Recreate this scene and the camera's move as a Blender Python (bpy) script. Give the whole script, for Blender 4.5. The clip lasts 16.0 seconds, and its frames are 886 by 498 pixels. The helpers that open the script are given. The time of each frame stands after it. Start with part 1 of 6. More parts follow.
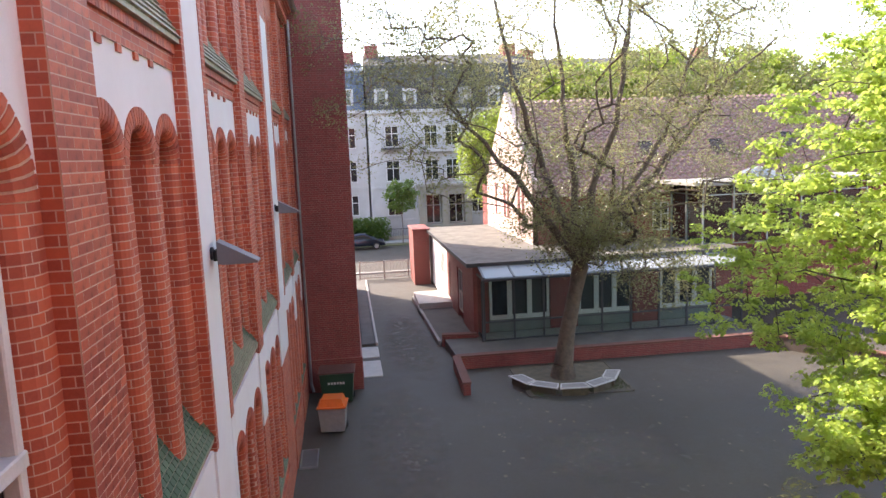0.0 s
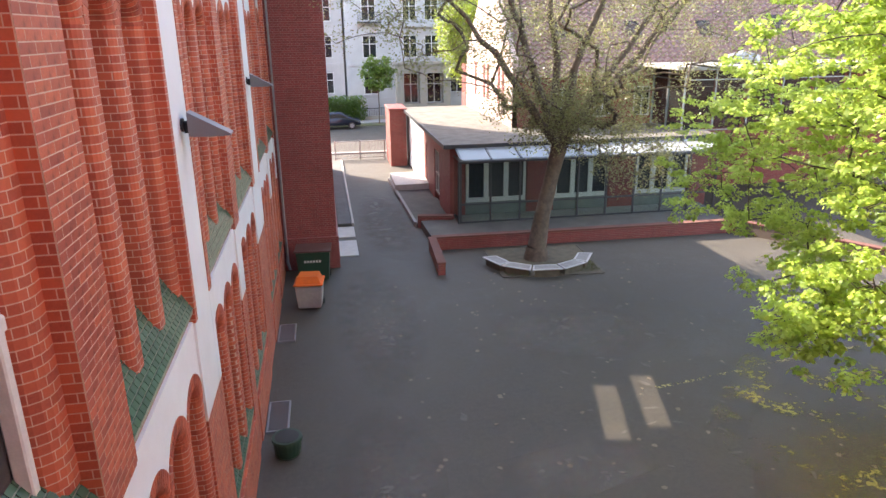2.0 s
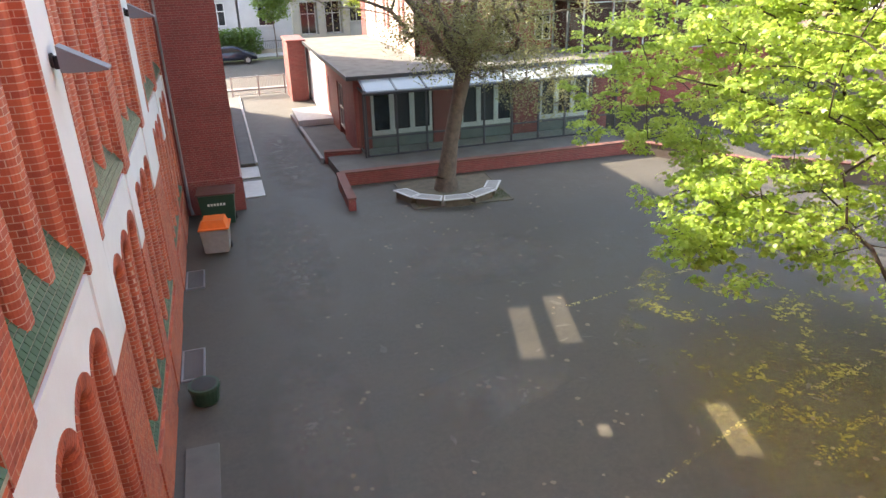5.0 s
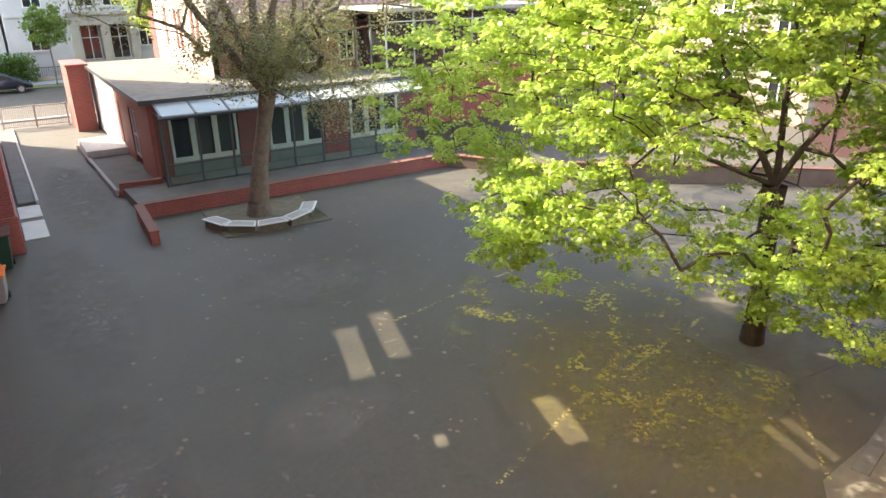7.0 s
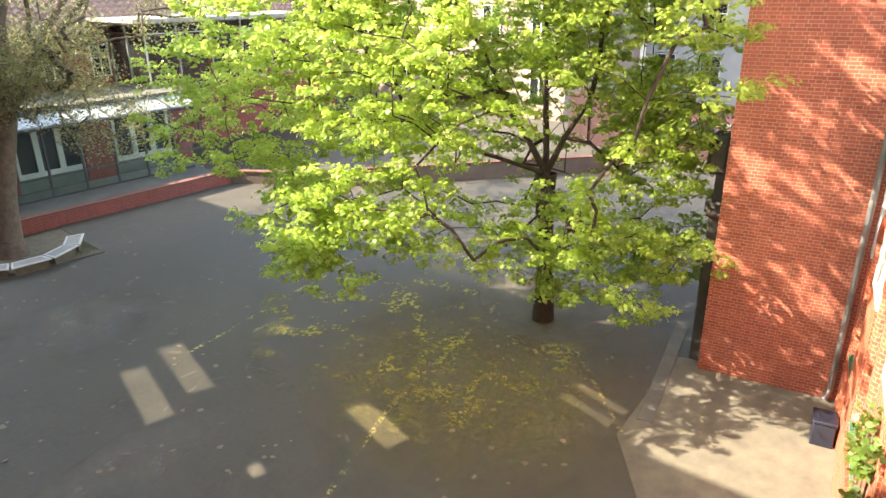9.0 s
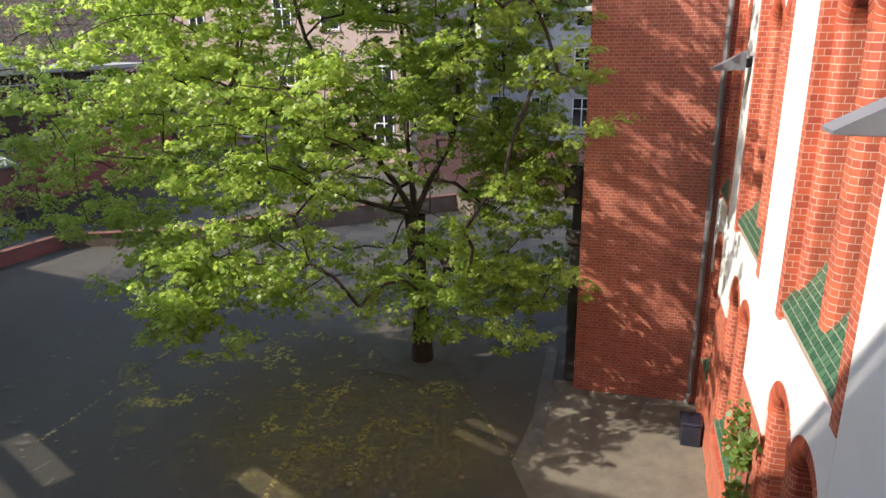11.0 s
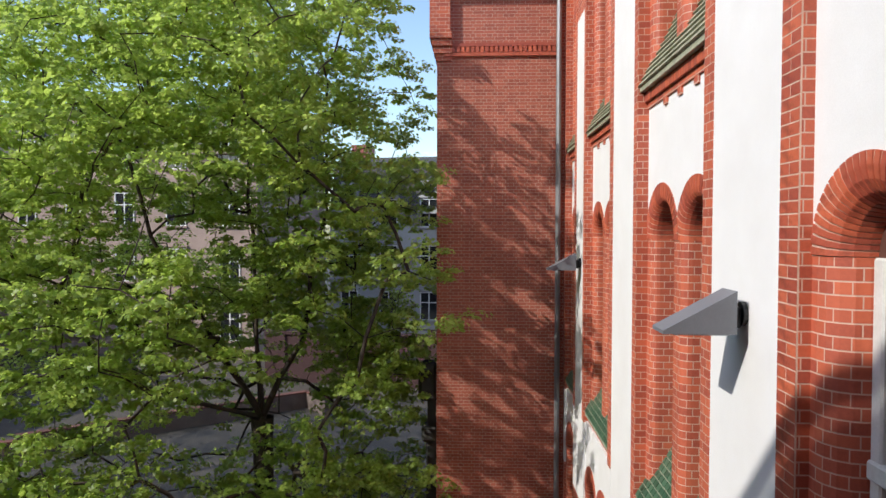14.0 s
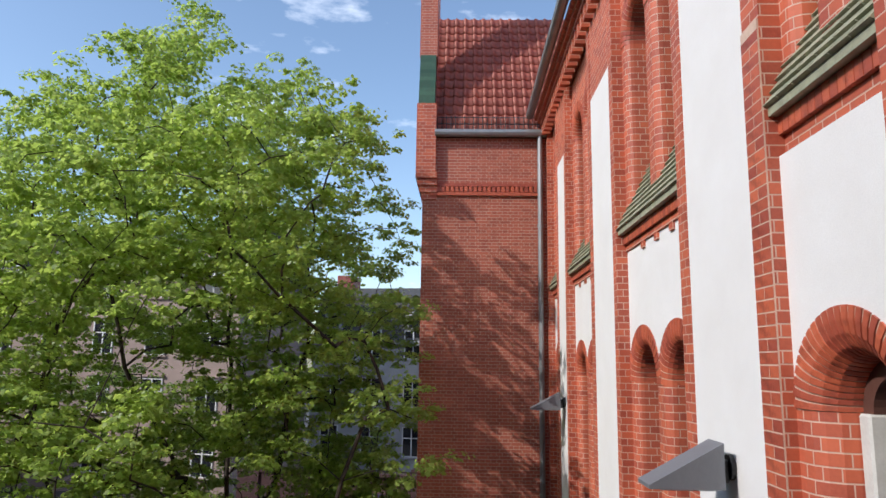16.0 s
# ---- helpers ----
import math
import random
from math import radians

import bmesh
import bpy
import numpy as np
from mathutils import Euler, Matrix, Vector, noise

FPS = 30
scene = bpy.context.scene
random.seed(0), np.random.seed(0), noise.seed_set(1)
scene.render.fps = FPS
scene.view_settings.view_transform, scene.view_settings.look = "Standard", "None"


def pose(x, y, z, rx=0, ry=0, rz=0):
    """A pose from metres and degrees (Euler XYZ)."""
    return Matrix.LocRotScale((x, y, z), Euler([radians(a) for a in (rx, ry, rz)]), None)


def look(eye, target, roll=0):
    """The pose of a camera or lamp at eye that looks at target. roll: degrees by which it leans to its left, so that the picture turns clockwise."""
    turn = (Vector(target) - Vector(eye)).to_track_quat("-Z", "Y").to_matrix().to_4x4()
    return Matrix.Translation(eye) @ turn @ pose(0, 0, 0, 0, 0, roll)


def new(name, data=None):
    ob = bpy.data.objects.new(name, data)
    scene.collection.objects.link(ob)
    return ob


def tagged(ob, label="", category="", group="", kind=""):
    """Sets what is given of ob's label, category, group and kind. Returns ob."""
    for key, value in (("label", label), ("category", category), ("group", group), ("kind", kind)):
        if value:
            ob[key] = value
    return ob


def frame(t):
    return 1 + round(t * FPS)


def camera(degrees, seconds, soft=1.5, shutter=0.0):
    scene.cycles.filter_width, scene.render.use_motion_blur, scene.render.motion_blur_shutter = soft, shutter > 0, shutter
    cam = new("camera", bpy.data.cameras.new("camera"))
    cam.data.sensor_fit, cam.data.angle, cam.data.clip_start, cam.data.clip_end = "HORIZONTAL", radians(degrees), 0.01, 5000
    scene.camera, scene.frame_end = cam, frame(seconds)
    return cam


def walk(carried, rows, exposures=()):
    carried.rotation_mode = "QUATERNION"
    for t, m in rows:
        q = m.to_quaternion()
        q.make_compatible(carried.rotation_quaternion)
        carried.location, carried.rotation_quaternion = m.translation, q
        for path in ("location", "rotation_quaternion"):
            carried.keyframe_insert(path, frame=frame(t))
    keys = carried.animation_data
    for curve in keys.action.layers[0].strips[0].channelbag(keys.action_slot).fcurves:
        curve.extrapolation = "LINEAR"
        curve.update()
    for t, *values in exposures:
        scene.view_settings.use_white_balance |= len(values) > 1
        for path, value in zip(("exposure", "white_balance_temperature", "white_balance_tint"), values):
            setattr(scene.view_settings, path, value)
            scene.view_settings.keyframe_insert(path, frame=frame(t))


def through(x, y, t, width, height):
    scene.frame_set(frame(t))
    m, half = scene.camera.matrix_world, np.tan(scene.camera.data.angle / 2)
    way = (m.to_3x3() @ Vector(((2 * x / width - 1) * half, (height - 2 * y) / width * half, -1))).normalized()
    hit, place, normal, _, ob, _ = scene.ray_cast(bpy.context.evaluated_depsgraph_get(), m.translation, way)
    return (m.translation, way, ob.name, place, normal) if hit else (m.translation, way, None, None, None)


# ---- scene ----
cam = camera(66.40, 16.0)
PATH = [
    (0, (1.769, 1.255, 8.495), (2.317, 5.179, 7.942), -2.18),
    (0.5, (1.764, 1.268, 8.476), (2.362, 5.156, 7.754), -1.36),
    (1, (1.756, 1.285, 8.446), (2.419, 5.125, 7.542), -0.53),
    (1.5, (1.745, 1.297, 8.423), (2.398, 5.094, 7.345), -0.62),
    (2, (1.751, 1.296, 8.422), (2.398, 5.048, 7.195), -0.69),
    (2.5, (1.753, 1.306, 8.412), (2.456, 5.016, 7.090), 0.51),
    (3, (1.754, 1.324, 8.400), (2.500, 4.986, 6.975), 0.73),
    (5.5, (1.829, 1.377, 8.344), (3.091, 4.817, 6.740), -1.34),
    (6, (1.869, 1.442, 8.320), (3.331, 4.819, 6.752), -1.05),
    (6.5, (1.962, 1.485, 8.192), (3.680, 4.754, 6.655), -0.97),
    (7, (2.075, 1.580, 8.084), (4.118, 4.678, 6.590), -0.52),
    (7.5, (2.090, 1.583, 8.042), (4.390, 4.488, 6.536), -1.62),
    (8, (2.140, 1.629, 8.017), (4.694, 4.322, 6.524), -1.35),
    (8.5, (2.193, 1.658, 7.963), (4.948, 4.152, 6.484), -0.69),
    (9, (2.214, 1.659, 7.940), (5.134, 3.979, 6.494), -0.54),
    (11.5, (1.800, 2.219, 7.990), (5.399, 3.613, 6.941), -0.03),
    (12, (1.797, 2.223, 7.991), (5.532, 3.428, 7.219), 0.58),
    (12.5, (1.842, 2.245, 8.006), (5.667, 3.253, 7.413), 0.92),
    (13, (1.855, 2.242, 8.035), (5.731, 3.152, 7.648), 0.19),
    (13.5, (1.856, 2.236, 8.050), (5.758, 3.096, 7.860), 0.11),
    (14, (1.856, 2.235, 8.058), (5.766, 3.069, 7.944), 0.11),
    (14.5, (1.858, 2.217, 8.071), (5.779, 3.008, 8.081), 0.42),
    (15, (1.882, 2.206, 8.096), (5.804, 2.956, 8.329), 0.26),
    (15.5, (1.885, 2.208, 8.119), (5.791, 2.948, 8.560), 0.50),
    (16, (1.896, 2.197, 8.151), (5.771, 2.943, 8.804), 0.86),
]
walk(cam, [(t, look(eye, target, roll)) for t, eye, target, roll in PATH],
     exposures=[(0.0, 2.46, 7300, 18), (3.0, 3.05, 7450, 14), (5.5, 3.02, 7650, 10), (7.0, 3.06, 7850, 7), (9.0, 3.12, 7900, 6), (10.0, 2.1, 7000, 10), (11.3, 1.5, 6700, 9), (12.2, 1.1, 6400, 9), (13.0, 0.95, 6400, 8), (16.0, 0.57, 6250, 10)])

# ---- world and sun ----
SUN = Vector((-0.726, 0.893, 0.829)).normalized()
world = bpy.data.worlds.new("sky")
scene.world = world
world.use_nodes = True
wn = world.node_tree.nodes
wl = world.node_tree.links
wn.clear()
w_out = wn.new("ShaderNodeOutputWorld")
w_bg = wn.new("ShaderNodeBackground")
w_bg.inputs["Strength"].default_value = 0.15
w_sky = wn.new("ShaderNodeTexSky")
w_sky.sky_type = "NISHITA"
w_sky.sun_disc = False
w_sky.sun_elevation = math.asin(SUN.z)
w_sky.sun_rotation = math.atan2(SUN.x, SUN.y)
w_sky.dust_density = 1.0
w_tc = wn.new("ShaderNodeTexCoord")
w_map = wn.new("ShaderNodeMapping")
w_map.inputs["Scale"].default_value = (1.6, 1.6, 4.5)
w_noise = wn.new("ShaderNodeTexNoise")
w_noise.inputs["Scale"].default_value = 1.7
w_noise.inputs["Detail"].default_value = 7
w_noise.inputs["Roughness"].default_value = 0.55
w_ramp = wn.new("ShaderNodeValToRGB")
w_ramp.color_ramp.elements[0].position = 0.57
w_ramp.color_ramp.elements[1].position = 0.78
w_mix = wn.new("ShaderNodeMix")
w_mix.data_type = "RGBA"
w_mix.inputs["B"].default_value = (11.5, 11.7, 12.2, 1)
wl.new(w_tc.outputs["Generated"], w_map.inputs["Vector"])
wl.new(w_map.outputs["Vector"], w_noise.inputs["Vector"])
wl.new(w_noise.outputs["Fac"], w_ramp.inputs["Fac"])
wl.new(w_ramp.outputs["Color"], w_mix.inputs["Factor"])
wl.new(w_sky.outputs["Color"], w_mix.inputs["A"])
wl.new(w_mix.outputs["Result"], w_bg.inputs["Color"])
wl.new(w_bg.outputs["Background"], w_out.inputs["Surface"])
sun_data = bpy.data.lights.new("sun", "SUN")
sun_data.energy = 2.5
sun_data.angle = radians(0.5)
sun_data.color = (1.0, 0.95, 0.87)
sun_ob = new("sun", sun_data)
sun_ob.matrix_world = look(SUN * 60, (0, 0, 0))

# Area lamps added to stand in for sunlight that panes of the sunlit front throw back onto
# the shaded yard: narrow beams that leave the front's face and land at the spots named.
BEAM = Vector((0.219, 0.78, -0.585)).normalized()
FRONT_N = Vector((-math.sin(radians(9.39)), math.cos(radians(9.39)), 0))
for x, y, wide, tall, watts in ((7.88, 14.2, 0.54, 1.36, 1.1), (8.98, 14.5, 0.54, 1.36, 1.05), (10.06, 9.6, 0.5, 0.9, 0.6),
                                (11.5, 14.3, 0.42, 0.45, 0.1), (13.0, 6.6, 0.22, 0.75, 0.12), (13.5, 6.5, 0.22, 0.75, 0.12), (7.77, 10.34, 0.24, 0.2, 0.12)):
    spot = Vector((x, y, 0))
    back = (spot.dot(FRONT_N) - 0.55) / BEAM.dot(FRONT_N)
    pane = bpy.data.lights.new("pane_reflection_lamp", "AREA")
    pane.shape = "RECTANGLE"
    pane.size, pane.size_y = wide, tall
    pane.spread = radians(0.5)
    pane.energy = watts
    pane.color = (1.0, 0.95, 0.87)
    new("pane_reflection_lamp", pane).matrix_world = look(spot - BEAM * back, spot)


# ---- materials ----
def nodes_of(name):
    m = bpy.data.materials.new(name)
    m.use_nodes = True
    nt = m.node_tree
    return m, nt, nt.nodes, nt.links, nt.nodes["Principled BSDF"]


def mixed(nt, a, b, fac):
    mx = nt.nodes.new("ShaderNodeMix")
    mx.data_type = "RGBA"
    for key, val in (("A", a), ("B", b)):
        if isinstance(val, tuple):
            mx.inputs[key].default_value = (*val[:3], 1)
        else:
            nt.links.new(val, mx.inputs[key])
    if isinstance(fac, (int, float)):
        mx.inputs["Factor"].default_value = fac
    else:
        nt.links.new(fac, mx.inputs["Factor"])
    return mx.outputs["Result"]


def noise_of(nt, scale, detail=4.0, rough=0.6, vec=None, lo=None, hi=None):
    n = nt.nodes.new("ShaderNodeTexNoise")
    n.inputs["Scale"].default_value = scale
    n.inputs["Detail"].default_value = detail
    n.inputs["Roughness"].default_value = rough
    if vec is None:
        tc = nt.nodes.new("ShaderNodeTexCoord")
        vec = tc.outputs["Object"]
    nt.links.new(vec, n.inputs["Vector"])
    out = n.outputs["Fac"]
    if lo is not None:
        r = nt.nodes.new("ShaderNodeMapRange")
        r.inputs["From Min"].default_value = lo
        r.inputs["From Max"].default_value = hi
        nt.links.new(out, r.inputs["Value"])
        out = r.outputs["Result"]
    return out


def bumped(nt, bsdf, height, strength, dist=0.02):
    b = nt.nodes.new("ShaderNodeBump")
    b.inputs["Strength"].default_value = strength
    b.inputs["Distance"].default_value = dist
    nt.links.new(height, b.inputs["Height"])
    nt.links.new(b.outputs["Normal"], bsdf.inputs["Normal"])


def plain(name, col, col2=None, rough=0.7, scale=6.0, metal=0.0, bump=0.15, fine=60.0, spec=0.5):
    """A material with a coarse stain, a fine grain and a light relief."""
    m, nt, nd, lk, bs = nodes_of(name)
    col2 = col2 or tuple(c * 0.72 for c in col)
    coarse = noise_of(nt, scale, 5, 0.62, lo=0.32, hi=0.7)
    grain = noise_of(nt, fine, 3, 0.6, lo=0.3, hi=0.75)
    c1 = mixed(nt, col, col2, coarse)
    c2 = mixed(nt, c1, tuple(c * 0.8 for c in col2), grain)
    mx = c2.node
    half = nd.new("ShaderNodeMath")
    half.operation = "MULTIPLY"
    half.inputs[1].default_value = 0.35
    lk.new(grain, half.inputs[0])
    lk.new(half.outputs[0], mx.inputs["Factor"])
    lk.new(c2, bs.inputs["Base Color"])
    bs.inputs["Roughness"].default_value = rough
    bs.inputs["Metallic"].default_value = metal
    bs.inputs["Specular IOR Level"].default_value = spec
    if bump:
        bumped(nt, bs, grain, bump, 0.008)
    return m


def brick_mat(name, c1, c2, mortar, rough=0.6, minus=False, course=0.077):
    """Red facing brick in rows of stretchers and headers; x + y run along the wall, z up."""
    m, nt, nd, lk, bs = nodes_of(name)
    tc = nd.new("ShaderNodeTexCoord")
    sep = nd.new("ShaderNodeSeparateXYZ")
    lk.new(tc.outputs["Object"], sep.inputs[0])
    add = nd.new("ShaderNodeMath")
    add.operation = "SUBTRACT" if minus else "ADD"
    lk.new(sep.outputs["X"], add.inputs[0])
    lk.new(sep.outputs["Y"], add.inputs[1])
    com = nd.new("ShaderNodeCombineXYZ")
    lk.new(add.outputs[0], com.inputs["X"])
    lk.new(sep.outputs["Z"], com.inputs["Y"])
    bt = nd.new("ShaderNodeTexBrick")
    lk.new(com.outputs[0], bt.inputs["Vector"])
    bt.offset = 0.5
    bt.offset_frequency = 2
    bt.squash = 0.5
    bt.squash_frequency = 2
    bt.inputs["Scale"].default_value = 1.0
    bt.inputs["Brick Width"].default_value = course * 3.4
    bt.inputs["Row Height"].default_value = course
    bt.inputs["Mortar Size"].default_value = 0.0054
    bt.inputs["Mortar Smooth"].default_value = 0.25
    bt.inputs["Bias"].default_value = -0.1
    bt.inputs["Color1"].default_value = (*c1, 1)
    bt.inputs["Color2"].default_value = (*c2, 1)
    bt.inputs["Mortar"].default_value = (*mortar, 1)
    stain = noise_of(nt, 0.9, 6, 0.65, lo=0.35, hi=0.75)
    fine = noise_of(nt, 45, 3, 0.6, lo=0.3, hi=0.8)
    col = mixed(nt, bt.outputs["Color"], tuple(c * 0.45 for c in c2), stain)
    fac = nd.new("ShaderNodeMath")
    fac.operation = "MULTIPLY"
    fac.inputs[1].default_value = 0.35
    lk.new(stain, fac.inputs[0])
    lk.new(fac.outputs[0], col.node.inputs["Factor"])
    col2 = mixed(nt, col, tuple(min(1, c * 1.35) for c in c1), fine)
    fac2 = nd.new("ShaderNodeMath")
    fac2.operation = "MULTIPLY"
    fac2.inputs[1].default_value = 0.22
    lk.new(fine, fac2.inputs[0])
    lk.new(fac2.outputs[0], col2.node.inputs["Factor"])
    lk.new(col2, bs.inputs["Base Color"])
    bs.inputs["Roughness"].default_value = rough
    inv = nd.new("ShaderNodeMath")
    inv.operation = "SUBTRACT"
    inv.inputs[0].default_value = 1.0
    lk.new(bt.outputs["Fac"], inv.inputs[1])
    bumped(nt, bs, inv.outputs[0], 0.6, 0.008)
    return m


def tile_mat(name, c1, c2, w, h, rough=0.35, gap=0.006, gap_col=(0.05, 0.06, 0.04)):
    """Glazed tiles whose single pieces differ a little."""
    m, nt, nd, lk, bs = nodes_of(name)
    info = nd.new("ShaderNodeObjectInfo")
    geo = nd.new("ShaderNodeNewGeometry")
    addn = nd.new("ShaderNodeMath")
    addn.operation = "ADD"
    lk.new(info.outputs["Random"], addn.inputs[0])
    lk.new(geo.outputs["Random Per Island"], addn.inputs[1])
    fr = nd.new("ShaderNodeMath")
    fr.operation = "FRACT"
    lk.new(addn.outputs[0], fr.inputs[0])
    col = mixed(nt, c1, c2, fr.outputs[0])
    dirt = noise_of(nt, 9, 5, 0.65, lo=0.4, hi=0.75)
    col = mixed(nt, col, gap_col, dirt)
    fac = nd.new("ShaderNodeMath")
    fac.operation = "MULTIPLY"
    fac.inputs[1].default_value = 0.5
    lk.new(dirt, fac.inputs[0])
    lk.new(fac.outputs[0], col.node.inputs["Factor"])
    lk.new(col, bs.inputs["Base Color"])
    bs.inputs["Roughness"].default_value = rough
    bumped(nt, bs, noise_of(nt, 30, 3, 0.6), 0.2, 0.006)
    return m


def leaf_mat(name, c1, c2, thin=0.45, through=(0.54, 0.74, 0.1)):
    m, nt, nd, lk, bs = nodes_of(name)
    geo = nd.new("ShaderNodeNewGeometry")
    clump = noise_of(nt, 0.8, 3, 0.5, lo=0.35, hi=0.65)
    col = mixed(nt, c1, c2, geo.outputs["Random Per Island"])
    col = mixed(nt, col, tuple(c * 0.7 for c in c1), clump)
    fac = nd.new("ShaderNodeMath")
    fac.operation = "MULTIPLY"
    fac.inputs[1].default_value = 0.5
    lk.new(clump, fac.inputs[0])
    lk.new(fac.outputs[0], col.node.inputs["Factor"])
    lk.new(col, bs.inputs["Base Color"])
    bs.inputs["Roughness"].default_value = 0.4
    bs.inputs["Specular IOR Level"].default_value = 0.5
    tr = nd.new("ShaderNodeBsdfTranslucent")
    bright = mixed(nt, col, through, 0.5)
    lk.new(bright, tr.inputs["Color"])
    mx = nd.new("ShaderNodeMixShader")
    mx.inputs[0].default_value = thin
    lk.new(bs.outputs[0], mx.inputs[1])
    lk.new(tr.outputs[0], mx.inputs[2])
    lk.new(mx.outputs[0], nd["Material Output"].inputs["Surface"])
    return m


def glass_mat(name, tint, rough=0.03, alpha=0.35, see=(0.75, 0.82, 0.8)):
    m, nt, nd, lk, bs = nodes_of(name)
    bs.inputs["Base Color"].default_value = (*tint, 1)
    bs.inputs["Roughness"].default_value = rough
    bs.inputs["Specular IOR Level"].default_value = 0.8
    tr = nd.new("ShaderNodeBsdfTransparent")
    tr.inputs["Color"].default_value = (*see, 1)
    mx = nd.new("ShaderNodeMixShader")
    mx.inputs[0].default_value = alpha
    lk.new(bs.outputs[0], mx.inputs[1])
    lk.new(tr.outputs[0], mx.inputs[2])
    lk.new(mx.outputs[0], nd["Material Output"].inputs["Surface"])
    dirt = noise_of(nt, 3, 4, 0.6, lo=0.3, hi=0.8)
    rr = nd.new("ShaderNodeMapRange")
    rr.inputs["To Min"].default_value = rough
    rr.inputs["To Max"].default_value = rough + 0.12
    lk.new(dirt, rr.inputs["Value"])
    lk.new(rr.outputs["Result"], bs.inputs["Roughness"])
    return m


def asphalt_mat():
    m, nt, nd, lk, bs = nodes_of("asphalt")
    big = noise_of(nt, 0.22, 6, 0.65, lo=0.35, hi=0.68)
    mid = noise_of(nt, 1.6, 6, 0.7, lo=0.4, hi=0.7)
    fine = noise_of(nt, 90, 2, 0.6, lo=0.3, hi=0.7)
    c = mixed(nt, (0.057, 0.049, 0.038), (0.035, 0.03, 0.023), big)
    c = mixed(nt, c, (0.105, 0.092, 0.072), mid)
    k = nd.new("ShaderNodeMath")
    k.operation = "MULTIPLY"
    k.inputs[1].default_value = 0.6
    lk.new(mid, k.inputs[0])
    lk.new(k.outputs[0], c.node.inputs["Factor"])
    grit = noise_of(nt, 9, 6, 0.75, lo=0.42, hi=0.72)
    c = mixed(nt, c, (0.12, 0.105, 0.082), grit)
    kg = nd.new("ShaderNodeMath")
    kg.operation = "MULTIPLY"
    kg.inputs[1].default_value = 0.35
    lk.new(grit, kg.inputs[0])
    lk.new(kg.outputs[0], c.node.inputs["Factor"])
    c = mixed(nt, c, (0.14, 0.124, 0.104), fine)
    k2 = nd.new("ShaderNodeMath")
    k2.operation = "MULTIPLY"
    k2.inputs[1].default_value = 0.22
    lk.new(fine, k2.inputs[0])
    lk.new(k2.outputs[0], c.node.inputs["Factor"])
    lk.new(c, bs.inputs["Base Color"])
    r = nd.new("ShaderNodeMapRange")
    r.inputs["To Min"].default_value = 0.62
    r.inputs["To Max"].default_value = 0.85
    lk.new(mid, r.inputs["Value"])
    lk.new(r.outputs["Result"], bs.inputs["Roughness"])
    bumped(nt, bs, fine, 0.35, 0.006)
    return m


def worn_mat(name, col, soft, scale, lo, hi, f_lo=0.47, f_hi=0.55):
    """Paint or litter in scattered flakes: the gaps between show what lies under."""
    m, nt, nd, lk, bs = nodes_of(name)
    n1 = noise_of(nt, scale, 8, 0.72, lo=lo, hi=hi)
    n2 = noise_of(nt, scale * 9, 3, 0.6, lo=f_lo, hi=f_hi)
    mul = nd.new("ShaderNodeMath")
    mul.operation = "MULTIPLY"
    lk.new(n1, mul.inputs[0])
    lk.new(n2, mul.inputs[1])
    if soft:
        tc = nd.new("ShaderNodeTexCoord")
        dist = nd.new("ShaderNodeVectorMath")
        dist.operation = "DISTANCE"
        dist.inputs[1].default_value = (0.5, 0.5, 0.5)
        flat = nd.new("ShaderNodeVectorMath")
        flat.operation = "MULTIPLY_ADD"
        flat.inputs[1].default_value = (1, 1, 0)
        flat.inputs[2].default_value = (0, 0, 0.5)
        lk.new(tc.outputs["Generated"], flat.inputs[0])
        lk.new(flat.outputs[0], dist.inputs[0])
        edge = nd.new("ShaderNodeMapRange")
        edge.inputs["From Min"].default_value = 0.5
        edge.inputs["From Max"].default_value = 0.22
        lk.new(dist.outputs["Value"], edge.inputs["Value"])
        mul2 = nd.new("ShaderNodeMath")
        mul2.operation = "MULTIPLY"
        lk.new(mul.outputs[0], mul2.inputs[0])
        lk.new(edge.outputs["Result"], mul2.inputs[1])
        mul = mul2
    bs.inputs["Base Color"].default_value = (*col, 1)
    bs.inputs["Roughness"].default_value = 0.85
    tr = nd.new("ShaderNodeBsdfTransparent")
    mx = nd.new("ShaderNodeMixShader")
    lk.new(mul.outputs[0], mx.inputs[0])
    lk.new(tr.outputs[0], mx.inputs[1])
    lk.new(bs.outputs[0], mx.inputs[2])
    lk.new(mx.outputs[0], nd["Material Output"].inputs["Surface"])
    return m


